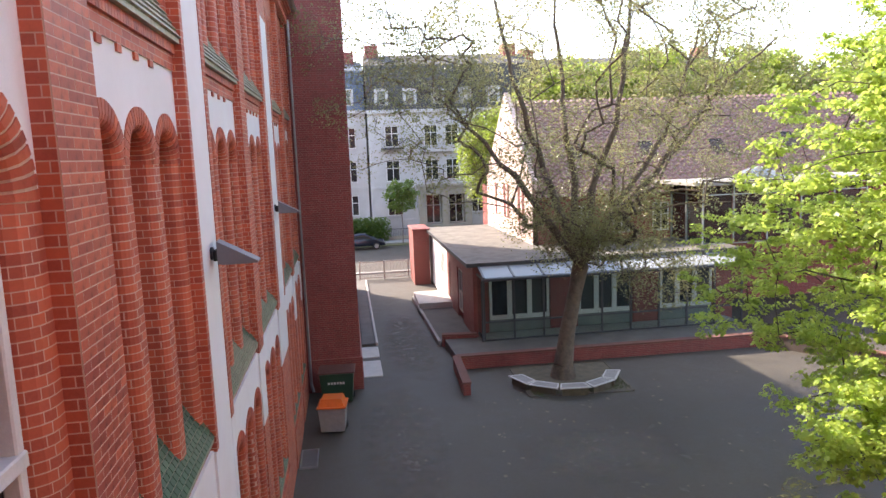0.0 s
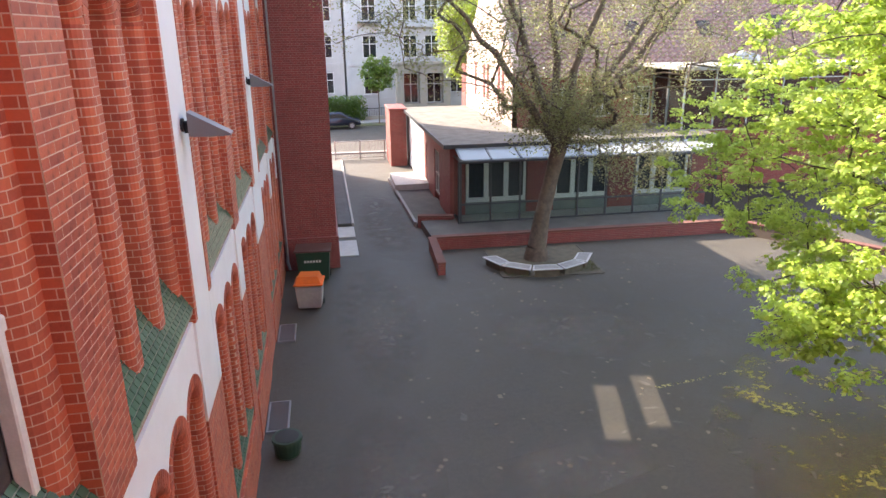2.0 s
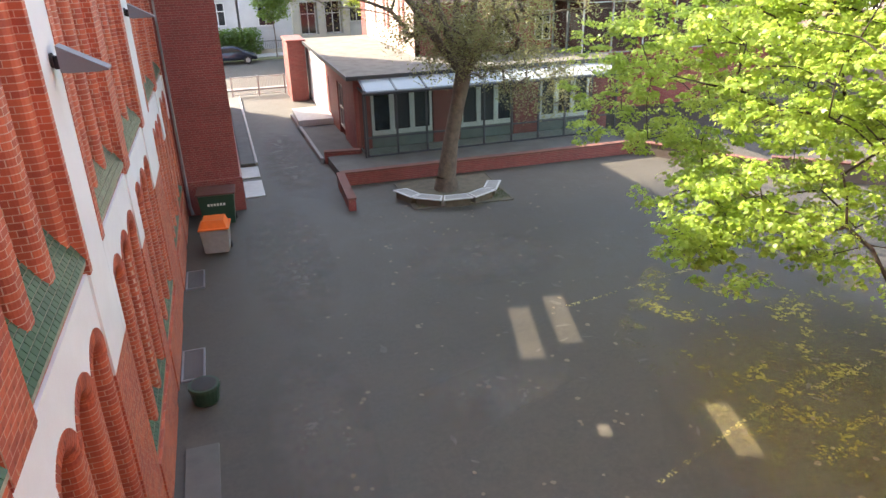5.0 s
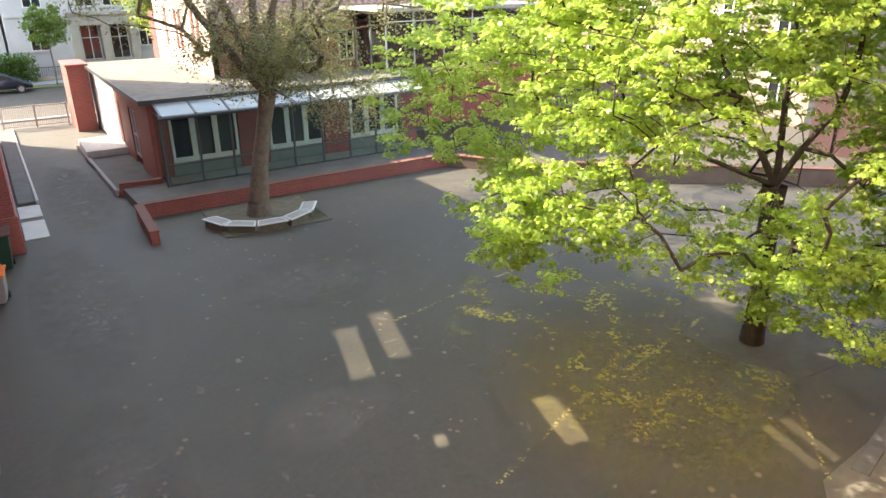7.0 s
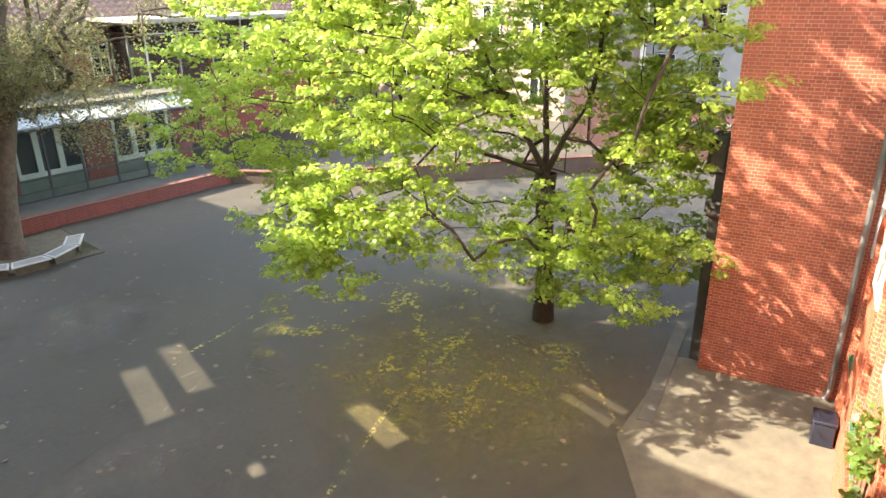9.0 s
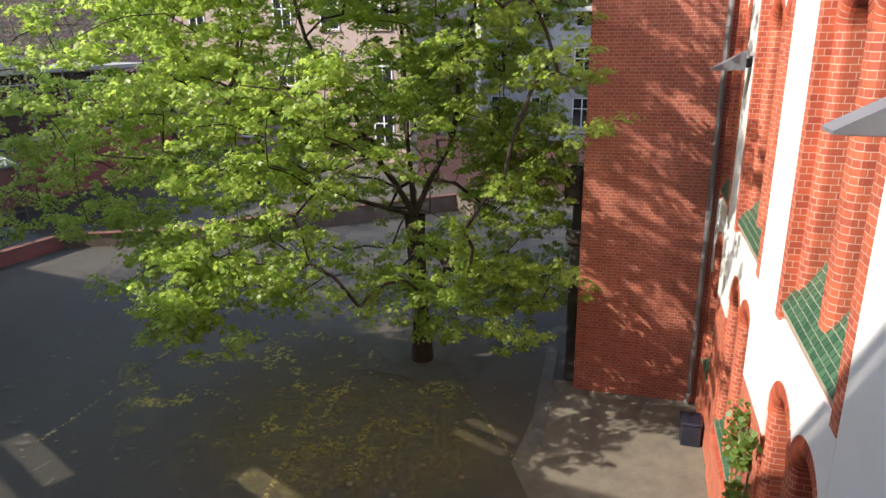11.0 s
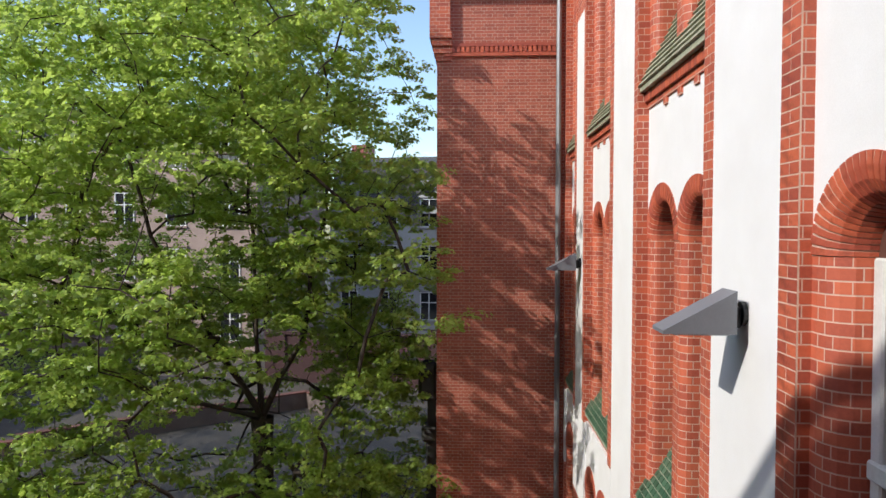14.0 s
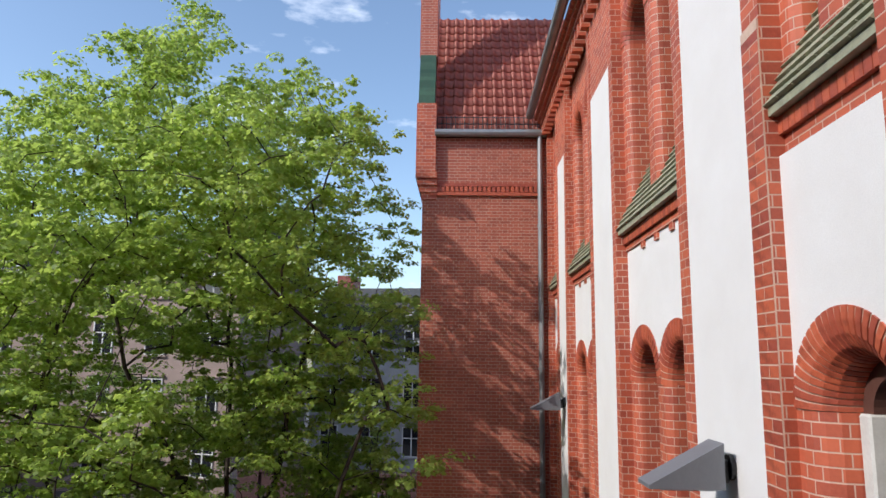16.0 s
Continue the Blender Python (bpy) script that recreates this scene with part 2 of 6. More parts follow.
BRICK = brick_mat("red_brick", (0.56, 0.13, 0.062), (0.31, 0.062, 0.04), (0.61, 0.44, 0.35))
# Paler copy of the red brick: the sunlit wing's washed-out look is coloured in.
BRICK_WING = brick_mat("sunlit_red_brick", (0.44, 0.118, 0.07), (0.28, 0.07, 0.045), (0.56, 0.4, 0.31), course=0.068)
BRICK_TURN = brick_mat("red_brick_round_corner", (0.56, 0.13, 0.062), (0.31, 0.062, 0.04), (0.61, 0.44, 0.35), minus=True)
# Darker copy of the red brick, with the shade put into its colour.
BRICK_SHADED = brick_mat("shaded_red_brick", (0.27, 0.052, 0.043), (0.18, 0.037, 0.032), (0.33, 0.205, 0.165))
def loose_brick_mat(name, c1, c2):
    """Single bricks: each has its own shade of red, with a burnt stain and a fine grain."""
    m, nt, nd, lk, bs = nodes_of(name)
    info = nd.new("ShaderNodeObjectInfo")
    geo = nd.new("ShaderNodeNewGeometry")
    total = nd.new("ShaderNodeMath")
    total.operation = "ADD"
    lk.new(info.outputs["Random"], total.inputs[0])
    lk.new(geo.outputs["Random Per Island"], total.inputs[1])
    wrap = nd.new("ShaderNodeMath")
    wrap.operation = "FRACT"
    lk.new(total.outputs[0], wrap.inputs[0])
    col = mixed(nt, c1, c2, wrap.outputs[0])
    burnt = noise_of(nt, 11, 5, 0.65, lo=0.5, hi=0.8)
    col = mixed(nt, col, tuple(c * 0.5 for c in c2), burnt)
    lk.new(col, bs.inputs["Base Color"])
    bs.inputs["Roughness"].default_value = 0.5
    bumped(nt, bs, noise_of(nt, 55, 3, 0.6), 0.25, 0.008)
    return m


BRICK_ONE = loose_brick_mat("single_brick", (0.56, 0.13, 0.062), (0.33, 0.066, 0.042))
ARCH_BRICK = loose_brick_mat("arch_brick", (0.55, 0.127, 0.061), (0.34, 0.07, 0.044))
MORTAR = plain("mortar", (0.66, 0.49, 0.39), (0.52, 0.37, 0.29), rough=0.9, scale=10)
PLASTER = plain("white_plaster", (0.8, 0.79, 0.79), (0.74, 0.72, 0.71), rough=0.85, scale=1.5, bump=0.12, fine=120)
TILE_JOINT = plain("tile_joint", (0.4, 0.39, 0.3), (0.22, 0.23, 0.17), rough=0.9, scale=7)
GREEN_TILE = tile_mat("green_glazed_tile", (0.028, 0.085, 0.05), (0.065, 0.145, 0.085), 0.1, 0.1)
OLIVE_TILE = tile_mat("mossy_green_tile", (0.29, 0.3, 0.2), (0.4, 0.4, 0.29), 0.1, 0.1, rough=0.5)
RED_TILE = tile_mat("red_roof_tile", (0.3, 0.07, 0.045), (0.4, 0.11, 0.07), 0.2, 0.3, rough=0.55, gap_col=(0.06, 0.03, 0.025))
OLD_TILE = tile_mat("weathered_roof_tile", (0.19, 0.085, 0.066), (0.24, 0.125, 0.1), 0.2, 0.3, rough=0.45, gap_col=(0.1, 0.08, 0.07))
ASPHALT = asphalt_mat()
CONCRETE = plain("concrete", (0.36, 0.35, 0.33), (0.27, 0.26, 0.24), rough=0.85, scale=2.5)
TAR_WALK = plain("worn_tarmac", (0.15, 0.142, 0.128), (0.1, 0.094, 0.085), rough=0.85, scale=1.3, bump=0.3)
PALE_STONE = plain("pale_stone", (0.58, 0.56, 0.52), (0.46, 0.44, 0.41), rough=0.8, scale=3)
SAND = plain("sandy_ground", (0.2, 0.175, 0.135), (0.125, 0.108, 0.085), rough=0.95, scale=2.2, bump=0.3)
EARTH = plain("earth", (0.17, 0.145, 0.1), (0.1, 0.085, 0.06), rough=0.95, scale=3, bump=0.4)
GRASS = plain("thin_grass", (0.1, 0.13, 0.05), (0.13, 0.11, 0.06), rough=0.95, scale=5, bump=0.5)
ROOF_FELT = plain("roof_felt", (0.19, 0.175, 0.15), (0.09, 0.083, 0.072), rough=0.9, scale=1.4, bump=0.3)
SLATE = plain("dark_slate", (0.085, 0.08, 0.075), (0.05, 0.048, 0.046), rough=0.9, scale=2.5)
GREY_PAINT = plain("grey_powder_paint", (0.17, 0.18, 0.2), (0.15, 0.16, 0.18), rough=0.45, scale=5, bump=0.03)
BLACK_PAINT = plain("black_plastic", (0.025, 0.025, 0.028), (0.02, 0.02, 0.02), rough=0.5, bump=0.05)
ZINC = plain("zinc_sheet", (0.36, 0.37, 0.38), (0.27, 0.28, 0.29), rough=0.45, metal=0.6, scale=4, bump=0.05)
DARK_FRAME = plain("dark_metal_frame", (0.05, 0.055, 0.06), (0.04, 0.04, 0.045), rough=0.45, bump=0.03)
WHITE_FRAME = plain("white_window_paint", (0.72, 0.71, 0.68), (0.6, 0.59, 0.56), rough=0.5, scale=8, bump=0.06)
GREEN_BIN = plain("dark_green_plastic", (0.02, 0.06, 0.035), (0.018, 0.05, 0.03), rough=0.4, bump=0.05)
GREY_BIN = plain("grey_plastic", (0.33, 0.32, 0.31), (0.27, 0.26, 0.25), rough=0.5, bump=0.05)
ORANGE_BIN = plain("orange_plastic", (0.8, 0.16, 0.02), (0.68, 0.13, 0.018), rough=0.4, bump=0.04)
BROWN_BIN = plain("brown_plastic", (0.14, 0.06, 0.045), (0.1, 0.045, 0.035), rough=0.5)
BARK = plain("grey_brown_bark", (0.2, 0.15, 0.112), (0.1, 0.076, 0.058), rough=0.95, scale=5, bump=0.7, fine=22)
BARK_DARK = plain("dark_bark", (0.075, 0.055, 0.042), (0.04, 0.03, 0.024), rough=0.95, scale=5, bump=0.7, fine=22)
LEAF_MAPLE = leaf_mat("maple_leaf", (0.19, 0.31, 0.048), (0.48, 0.58, 0.15), 0.6, (0.72, 0.88, 0.17))
LEAF_YOUNG = leaf_mat("young_leaf", (0.17, 0.17, 0.08), (0.3, 0.28, 0.14), 0.5, (0.5, 0.5, 0.2))
LEAF_LIME = leaf_mat("lime_leaf", (0.24, 0.3, 0.06), (0.34, 0.38, 0.09), 0.4)
LEAF_STREET = leaf_mat("street_tree_leaf", (0.09, 0.16, 0.035), (0.14, 0.22, 0.05), 0.35)
LEAF_DARK = leaf_mat("shrub_leaf", (0.05, 0.11, 0.025), (0.09, 0.16, 0.035), 0.3)
GLASS = glass_mat("window_glass", (0.05, 0.06, 0.06), alpha=0.78)
GLASS_CLEAR = glass_mat("clear_glass", (0.05, 0.06, 0.06), alpha=0.9, see=(0.9, 0.95, 0.93))
GLASS_DARK = glass_mat("dark_glass", (0.02, 0.022, 0.026), alpha=0.1)
GLASS_ROOF = glass_mat("roof_glass", (0.6, 0.63, 0.66), rough=0.08, alpha=0.55)
HOUSE_WHITE = plain("house_render", (0.56, 0.55, 0.54), (0.46, 0.45, 0.44), rough=0.9, scale=0.6)
HOUSE_PINK = plain("pink_render", (0.68, 0.53, 0.48), (0.6, 0.45, 0.4), rough=0.9, scale=0.6)
BEIGE = plain("beige_stone", (0.42, 0.38, 0.31), (0.33, 0.3, 0.25), rough=0.9, scale=1.0)
GREY_GREEN = plain("grey_green_panel", (0.2, 0.22, 0.2), (0.14, 0.16, 0.145), rough=0.6, scale=2)
# Opaque near-black in place of the unlit room behind door glass.
PANE_DARK = plain("dark_room_pane", (0.035, 0.036, 0.04), (0.03, 0.03, 0.033), rough=0.7)
ROOM = plain("room_wall", (0.25, 0.23, 0.2), (0.2, 0.18, 0.16), rough=0.9)
CAR_PAINT = plain("dark_blue_car_paint", (0.02, 0.025, 0.045), (0.018, 0.022, 0.04), rough=0.25, bump=0.0, spec=0.7)
RUBBER = plain("rubber", (0.02, 0.02, 0.02), (0.025, 0.025, 0.025), rough=0.8)
GREY_SLAT = plain("pale_grey_paint", (0.46, 0.45, 0.43), (0.36, 0.35, 0.33), rough=0.7, scale=6)
YELLOW = worn_mat("worn_yellow_paint", (0.34, 0.3, 0.085), True, 0.8, 0.525, 0.56)
YELLOW_LINE = worn_mat("worn_yellow_line", (0.4, 0.34, 0.15), False, 1.6, 0.43, 0.52)
DUST = worn_mat("dusty_asphalt_film", (0.17, 0.153, 0.13), True, 1.4, 0.33, 0.62, -0.2, 0.75)
LITTER = worn_mat("blossom_litter", (0.34, 0.29, 0.07), True, 2.2, 0.42, 0.66)
BROWN_FILM = worn_mat("brown_blossom_dust", (0.21, 0.16, 0.085), True, 0.7, 0.2, 0.62, 0.1, 0.8)
# Pink darkened so that it carries the far wall's shade.
MURAL = plain("shaded_faded_pink_mural", (0.13, 0.045, 0.06), (0.08, 0.03, 0.045), rough=0.8, scale=2)
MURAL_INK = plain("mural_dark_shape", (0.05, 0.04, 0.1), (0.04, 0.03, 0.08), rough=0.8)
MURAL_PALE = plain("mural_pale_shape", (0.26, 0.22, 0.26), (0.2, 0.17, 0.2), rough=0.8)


# ---- building helpers ----
def box(bm, x0, x1, y0, y1, z0, z1, bevel=0.0):
    vs = [bm.verts.new(c) for c in ((x0, y0, z0), (x1, y0, z0), (x1, y1, z0), (x0, y1, z0), (x0, y0, z1), (x1, y0, z1), (x1, y1, z1), (x0, y1, z1))]
    fs = [bm.faces.new([vs[i] for i in q]) for q in ((3, 2, 1, 0), (4, 5, 6, 7), (0, 1, 5, 4), (1, 2, 6, 5), (2, 3, 7, 6), (3, 0, 4, 7))]
    if bevel:
        es = list({e for f in fs for e in f.edges})
        bmesh.ops.bevel(bm, geom=es, offset=bevel, segments=1, affect="EDGES")
    return vs


def prism(bm, pts, y0, y1):
    """A flat outline of (x, z) points, made solid from y0 to y1."""
    a = [bm.verts.new((x, y0, z)) for x, z in pts]
    b = [bm.verts.new((x, y1, z)) for x, z in pts]
    bm.faces.new(a)
    bm.faces.new(b[::-1])
    n = len(pts)
    for i in range(n):
        bm.faces.new((a[i], b[i], b[(i + 1) % n], a[(i + 1) % n]))


def column(bm, pts, z0, z1):
    """A plan outline of (x, y) points, made solid from z0 to z1."""
    a = [bm.verts.new((x, y, z0)) for x, y in pts]
    b = [bm.verts.new((x, y, z1)) for x, y in pts]
    bm.faces.new(a)
    bm.faces.new(b[::-1])
    n = len(pts)
    for i in range(n):
        bm.faces.new((a[i], a[(i + 1) % n], b[(i + 1) % n], b[i]))


def tube(bm, path, radii, sides=8):
    """A round bar through the points of path."""
    rings = []
    for i, p in enumerate(path):
        p = Vector(p)
        d = Vector(path[min(i + 1, len(path) - 1)]) - Vector(path[max(i - 1, 0)])
        q = d.to_track_quat("Z", "Y")
        r = radii[i] if hasattr(radii, "__len__") else radii
        rings.append([bm.verts.new(p + q @ Vector((r * math.cos(a), r * math.sin(a), 0))) for a in [2 * math.pi * k / sides for k in range(sides)]])
    for u, v in zip(rings, rings[1:]):
        for k in range(sides):
            bm.faces.new((u[k], u[(k + 1) % sides], v[(k + 1) % sides], v[k]))
    bm.faces.new(rings[0][::-1])
    bm.faces.new(rings[-1])


def finish(name, bm, material, smooth=False):
    bmesh.ops.recalc_face_normals(bm, faces=bm.faces[:])
    me = bpy.data.meshes.new(name)
    bm.to_mesh(me)
    bm.free()
    me.materials.append(material)
    if smooth:
        me.polygons.foreach_set("use_smooth", [True] * len(me.polygons))
    return me


def part(name, bm, material, parent, label="", smooth=False):
    ob = new(name, finish(name, bm, material, smooth))
    ob.parent = parent
    return tagged(ob, label)


def whole(name, bm, material, label, category, kind="", m=None, smooth=False, group=""):
    ob = new(name, finish(name, bm, material, smooth))
    if m is not None:
        ob.matrix_world = m
    return tagged(ob, label, category, group, kind)


def thing(name, m, label, category, group="", kind=""):
    ob = new(name)
    ob.empty_display_size = 0.2
    ob.matrix_world = m
    return tagged(ob, label, category, group, kind)


def piece(name, me, parent, m):
    ob = new(name, me)
    ob.parent = parent
    ob.matrix_local = m
    return ob


def arc(cx, cz, r, a0, a1, n):
    return [(cx + r * math.cos(radians(a0 + (a1 - a0) * i / n)), cz + r * math.sin(radians(a0 + (a1 - a0) * i / n))) for i in range(n + 1)]


# ---- ground ----
bm = bmesh.new()
box(bm, -400, 500, -400, 600, -0.6, 0.0)
ground = whole("ground", bm, ASPHALT, "dark grey worn asphalt schoolyard and street", "asphalt", "structure")

# ---- facades ----
ML, MR = pose(0, 0, 0, 0, 0, 90), pose(0, 0, 0, 0, 0, 9.39)
RING = 0.2


def tiled_slope(wall, o, s0, s1, y_f, y_b, z_sill, rise, tiles, pieces=False):
    """A steep sill: a wedge of mortar with rows of single tiles on its slope."""
    bm = bmesh.new()
    pts = [(o * y_f, z_sill), (o * y_b, z_sill), (o * y_b, z_sill + rise), (o * y_f, z_sill + 0.05)]
    va = [bm.verts.new((s0 - 0.01, y, z)) for y, z in pts]
    vb = [bm.verts.new((s1 + 0.01, y, z)) for y, z in pts]
    bm.faces.new(va)
    bm.faces.new(vb[::-1])
    for i in range(4):
        bm.faces.new((va[i], va[(i + 1) % 4], vb[(i + 1) % 4], vb[i]))
    ribbed = tiles == OLIVE_TILE
    sill = part("sill", bm, tiles if ribbed else TILE_JOINT, wall, "steep sill of green glazed tiles")
    length = math.hypot(y_f - y_b, rise - 0.05)
    tilt = math.degrees(math.atan2(rise - 0.05, y_f - y_b))
    tw, th = (0.2, 0.095) if ribbed else (0.115, 0.09)
    cols, rows = max(1, round((s1 - s0) / tw)), max(1, round(length / th))
    tw, th = (s1 - s0) / cols, length / rows
    base = Matrix.Translation((s0, o * y_f, z_sill + 0.05)) @ (pose(0, 0, 0, tilt) if o < 0 else pose(0, 0, 0, 180 - tilt) @ Matrix.Diagonal((1, 1, -1, 1)))
    g = 0.004 if ribbed else 0.0065

    def cell(bm):
        vs = box(bm, g, tw - g, g, th - g, -0.002, 0.01)
        if ribbed:
            for v in vs[4:6]:
                v.co.z += 0.02
        return vs
    tb = bmesh.new()
    if pieces:
        cell(tb)
        me = finish("tile", tb, tiles)
    for i in range(cols):
        for j in range(rows):
            shift = tw / 2 if (j % 2 and not ribbed and i < cols - 1) else 0
            m = base @ Matrix.Translation((i * tw + shift, j * th, 0.004))
            if pieces:
                piece("tile", me, sill, m)
            else:
                for v in cell(tb):
                    v.co = m @ v.co
    if not pieces:
        tagged(part("tiles", tb, tiles, sill), kind="stuff")


def storey(wall, o, s0, s1, n, z_sill, z_spring, z_top, fill, rec, rise=0.9, tiles=GREEN_TILE, pieces=False, deep=0.42):
    """One storey of a bay: n tall round-headed niches over a sloping tiled sill, with the field above them."""
    w = (s1 - s0) / n
    r_in = w / 2 - RING + 0.02
    f, b = -rec, -rec - deep
    bm = bmesh.new()
    ring = bmesh.new()
    gaps = bmesh.new()
    for i in range(n):
        c = s0 + w * (i + 0.5)
        pts = [(c - w / 2, z_top), (c - w / 2, z_spring)] + arc(c, z_spring, r_in + 0.11, 180, 0, 14) + [(c + w / 2, z_spring), (c + w / 2, z_top)]
        prism(bm, pts, o * b, o * f)
        k = max(17, int(math.pi * (r_in + RING) / 0.078))
        q = 0.11
        roll = [(r_in + q - q * math.cos(radians(t)), f - q + q * math.sin(radians(t))) for t in (90, 67, 45, 22, 0)]
        edge = r_in + RING + 0.03
        lift = 0.009 + 0.003 * (i % 2)
        for j in range(k):
            a0, a1 = 180 * j / k + 0.75, 180 * (j + 1) / k - 0.75
            swept(ring, c, z_spring, a0, a1, 1, [(edge, b + 0.01), (edge, f + lift)] + [(x, d + lift) for x, d in roll] + [(r_in, b + 0.01)], o)
        swept(gaps, c, z_spring, 0, 180, 18, [(edge - 0.004, b + 0.02), (edge - 0.004, f + lift - 0.006)] + [(x + 0.004, d + lift - 0.007) for x, d in roll] + [(r_in + 0.005, b + 0.02)], o)
    part("spandrel", bm, fill, wall)
    part("arch", ring, ARCH_BRICK, wall, "round arches of red voussoir bricks")
    part("arch_joint", gaps, MORTAR, wall, "pale mortar between arch bricks")
    mw = w - 2 * r_in
    for i in range(n + 1):
        c = s0 + w * i
        a, e = c - mw / 2, c + mw / 2
        if i == 0:
            a = s0
        if i == n:
            e = s1
        q = 0.1
        pl = [(a, o * b)]
        pl += [(a, o * f)] if i == 0 else [(a + q - q * math.cos(radians(t)), o * (f - q + q * math.sin(radians(t)))) for t in (0, 22, 45, 67, 90)]
        pl += [(e, o * f)] if i == n else [(e - q + q * math.cos(radians(t)), o * (f - q + q * math.sin(radians(t)))) for t in (90, 67, 45, 22, 0)]
        pl += [(e, o * b)]
        bm = bmesh.new()
        column(bm, pl, z_sill, z_spring + 0.02)
        part("mullion", bm, BRICK, wall)
    # window at the back of each niche
    for i in range(n):
        c = s0 + w * (i + 0.5)
        bm = bmesh.new()
        prism(bm, [(c - r_in - 0.03, z_sill), (c + r_in + 0.03, z_sill)] + arc(c, z_spring, r_in + 0.03, 0, 180, 12), o * (b - 0.02), o * (b + 0.012))
        win = part("window", bm, GLASS_DARK, wall, "dark window pane at the back of a niche")
        bm = bmesh.new()
        for a in (c - r_in - 0.02, c - 0.03, c + r_in - 0.05):
            box(bm, a, a + 0.07, min(o * (b + 0.014), o * (b + 0.06)), max(o * (b + 0.014), o * (b + 0.06)), z_sill, z_spring)
        part("frame", bm, WHITE_FRAME, win)
    tiled_slope(wall, o, s0, s1, -0.01, b, z_sill, rise, tiles, pieces)
    # roller course under the sill
    bm = bmesh.new()
    k = max(2, round((s1 - s0) / 0.077))
    st = (s1 - s0) / k
    for i in range(k):
        y_a, y_c = sorted((o * (-rec * 0.55), o * (-rec - 0.1)))
        box(bm, s0 + i * st + 0.004, s0 + (i + 1) * st - 0.004, y_a, y_c, z_sill - 0.115, z_sill - 0.004)
    part("roller_course", bm, ARCH_BRICK, wall)


def upright(wall, name, material, o, s0, s1, z0, z1, d=0.0, back=-0.62, tip=0.0):
    bm = bmesh.new()
    pts = [(s0, z0), (s1, z0), (s1, z1), (s0, z1)]
    if tip:
        pts = [(s0, z0), (s1, z0), (s1, z1), (s0 + (s1 - s0) / 2, z1 + tip), (s0, z1)]
    prism(bm, pts, o * back, o * d)
    return part(name, bm, material, wall)


def lamp(wall_m, o, s, z, label):
    """A wedge-shaped wall floodlight on a short black bracket."""
    m = wall_m @ pose(s, 0, z, 0, 0, 0 if o > 0 else 180)
    lt = thing("wall_lamp", m, label, "lamp", "wall lamps")
    bm = bmesh.new()
    tube(bm, [(0, 0.0, 0.0), (0, 0.03, 0.0)], 0.085, 14)
    box(bm, -0.03, 0.03, 0.03, 0.1, -0.1, 0.05, 0.008)
    part("bracket", bm, BLACK_PAINT, lt, "black bracket")
    bm = bmesh.new()
    y0, y1 = 0.1, 0.6
    a = [bm.verts.new(c) for c in ((-0.14, y0, -0.13), (0.14, y0, -0.13), (0.14, y0, 0.17), (-0.14, y0, 0.17), (-0.14, y1, -0.13), (0.14, y1, -0.13), (0.14, y1, -0.105), (-0.14, y1, -0.105))]
    for q in ((0, 1, 2, 3), (4, 5, 6, 7), (0, 1, 5, 4), (1, 2, 6, 5), (2, 3, 7, 6), (3, 0, 4, 7)):
        bm.faces.new([a[i] for i in q])
    part("housing", bm, GREY_PAINT, lt)
    bm = bmesh.new()
    box(bm, -0.13, 0.13, y0 + 0.05, y1 - 0.08, -0.138, -0.132)
    part("lens", bm, GLASS_ROOF, lt, "pale glass underside")
    return lt


def eaves(wall, o, s0, s1, z):
    """Corbelled brick cornice with a gutter over it."""
    bm = bmesh.new()
    k = int((s1 - s0) / 0.26)
    for i in range(k):
        a = s0 + i * (s1 - s0) / k
        y0, y1 = sorted((o * -0.05, o * 0.12))
        box(bm, a, a + 0.13, y0, y1, z - 0.42, z - 0.2)
    for j, dd in enumerate((0.14, 0.2, 0.26)):
        y0, y1 = sorted((o * -0.3, o * dd))
        box(bm, s0, s1, y0, y1, z - 0.2 + j * 0.08, z - 0.125 + j * 0.08)
    part("cornice", bm, BRICK, wall, "corbelled brick cornice")
    bm = bmesh.new()
    y = o * 0.36
    tube(bm, [(s0, y, z + 0.08), (s1, y, z + 0.08)], 0.09, 10)
    part("gutter", bm, ZINC, wall, "grey zinc gutter")


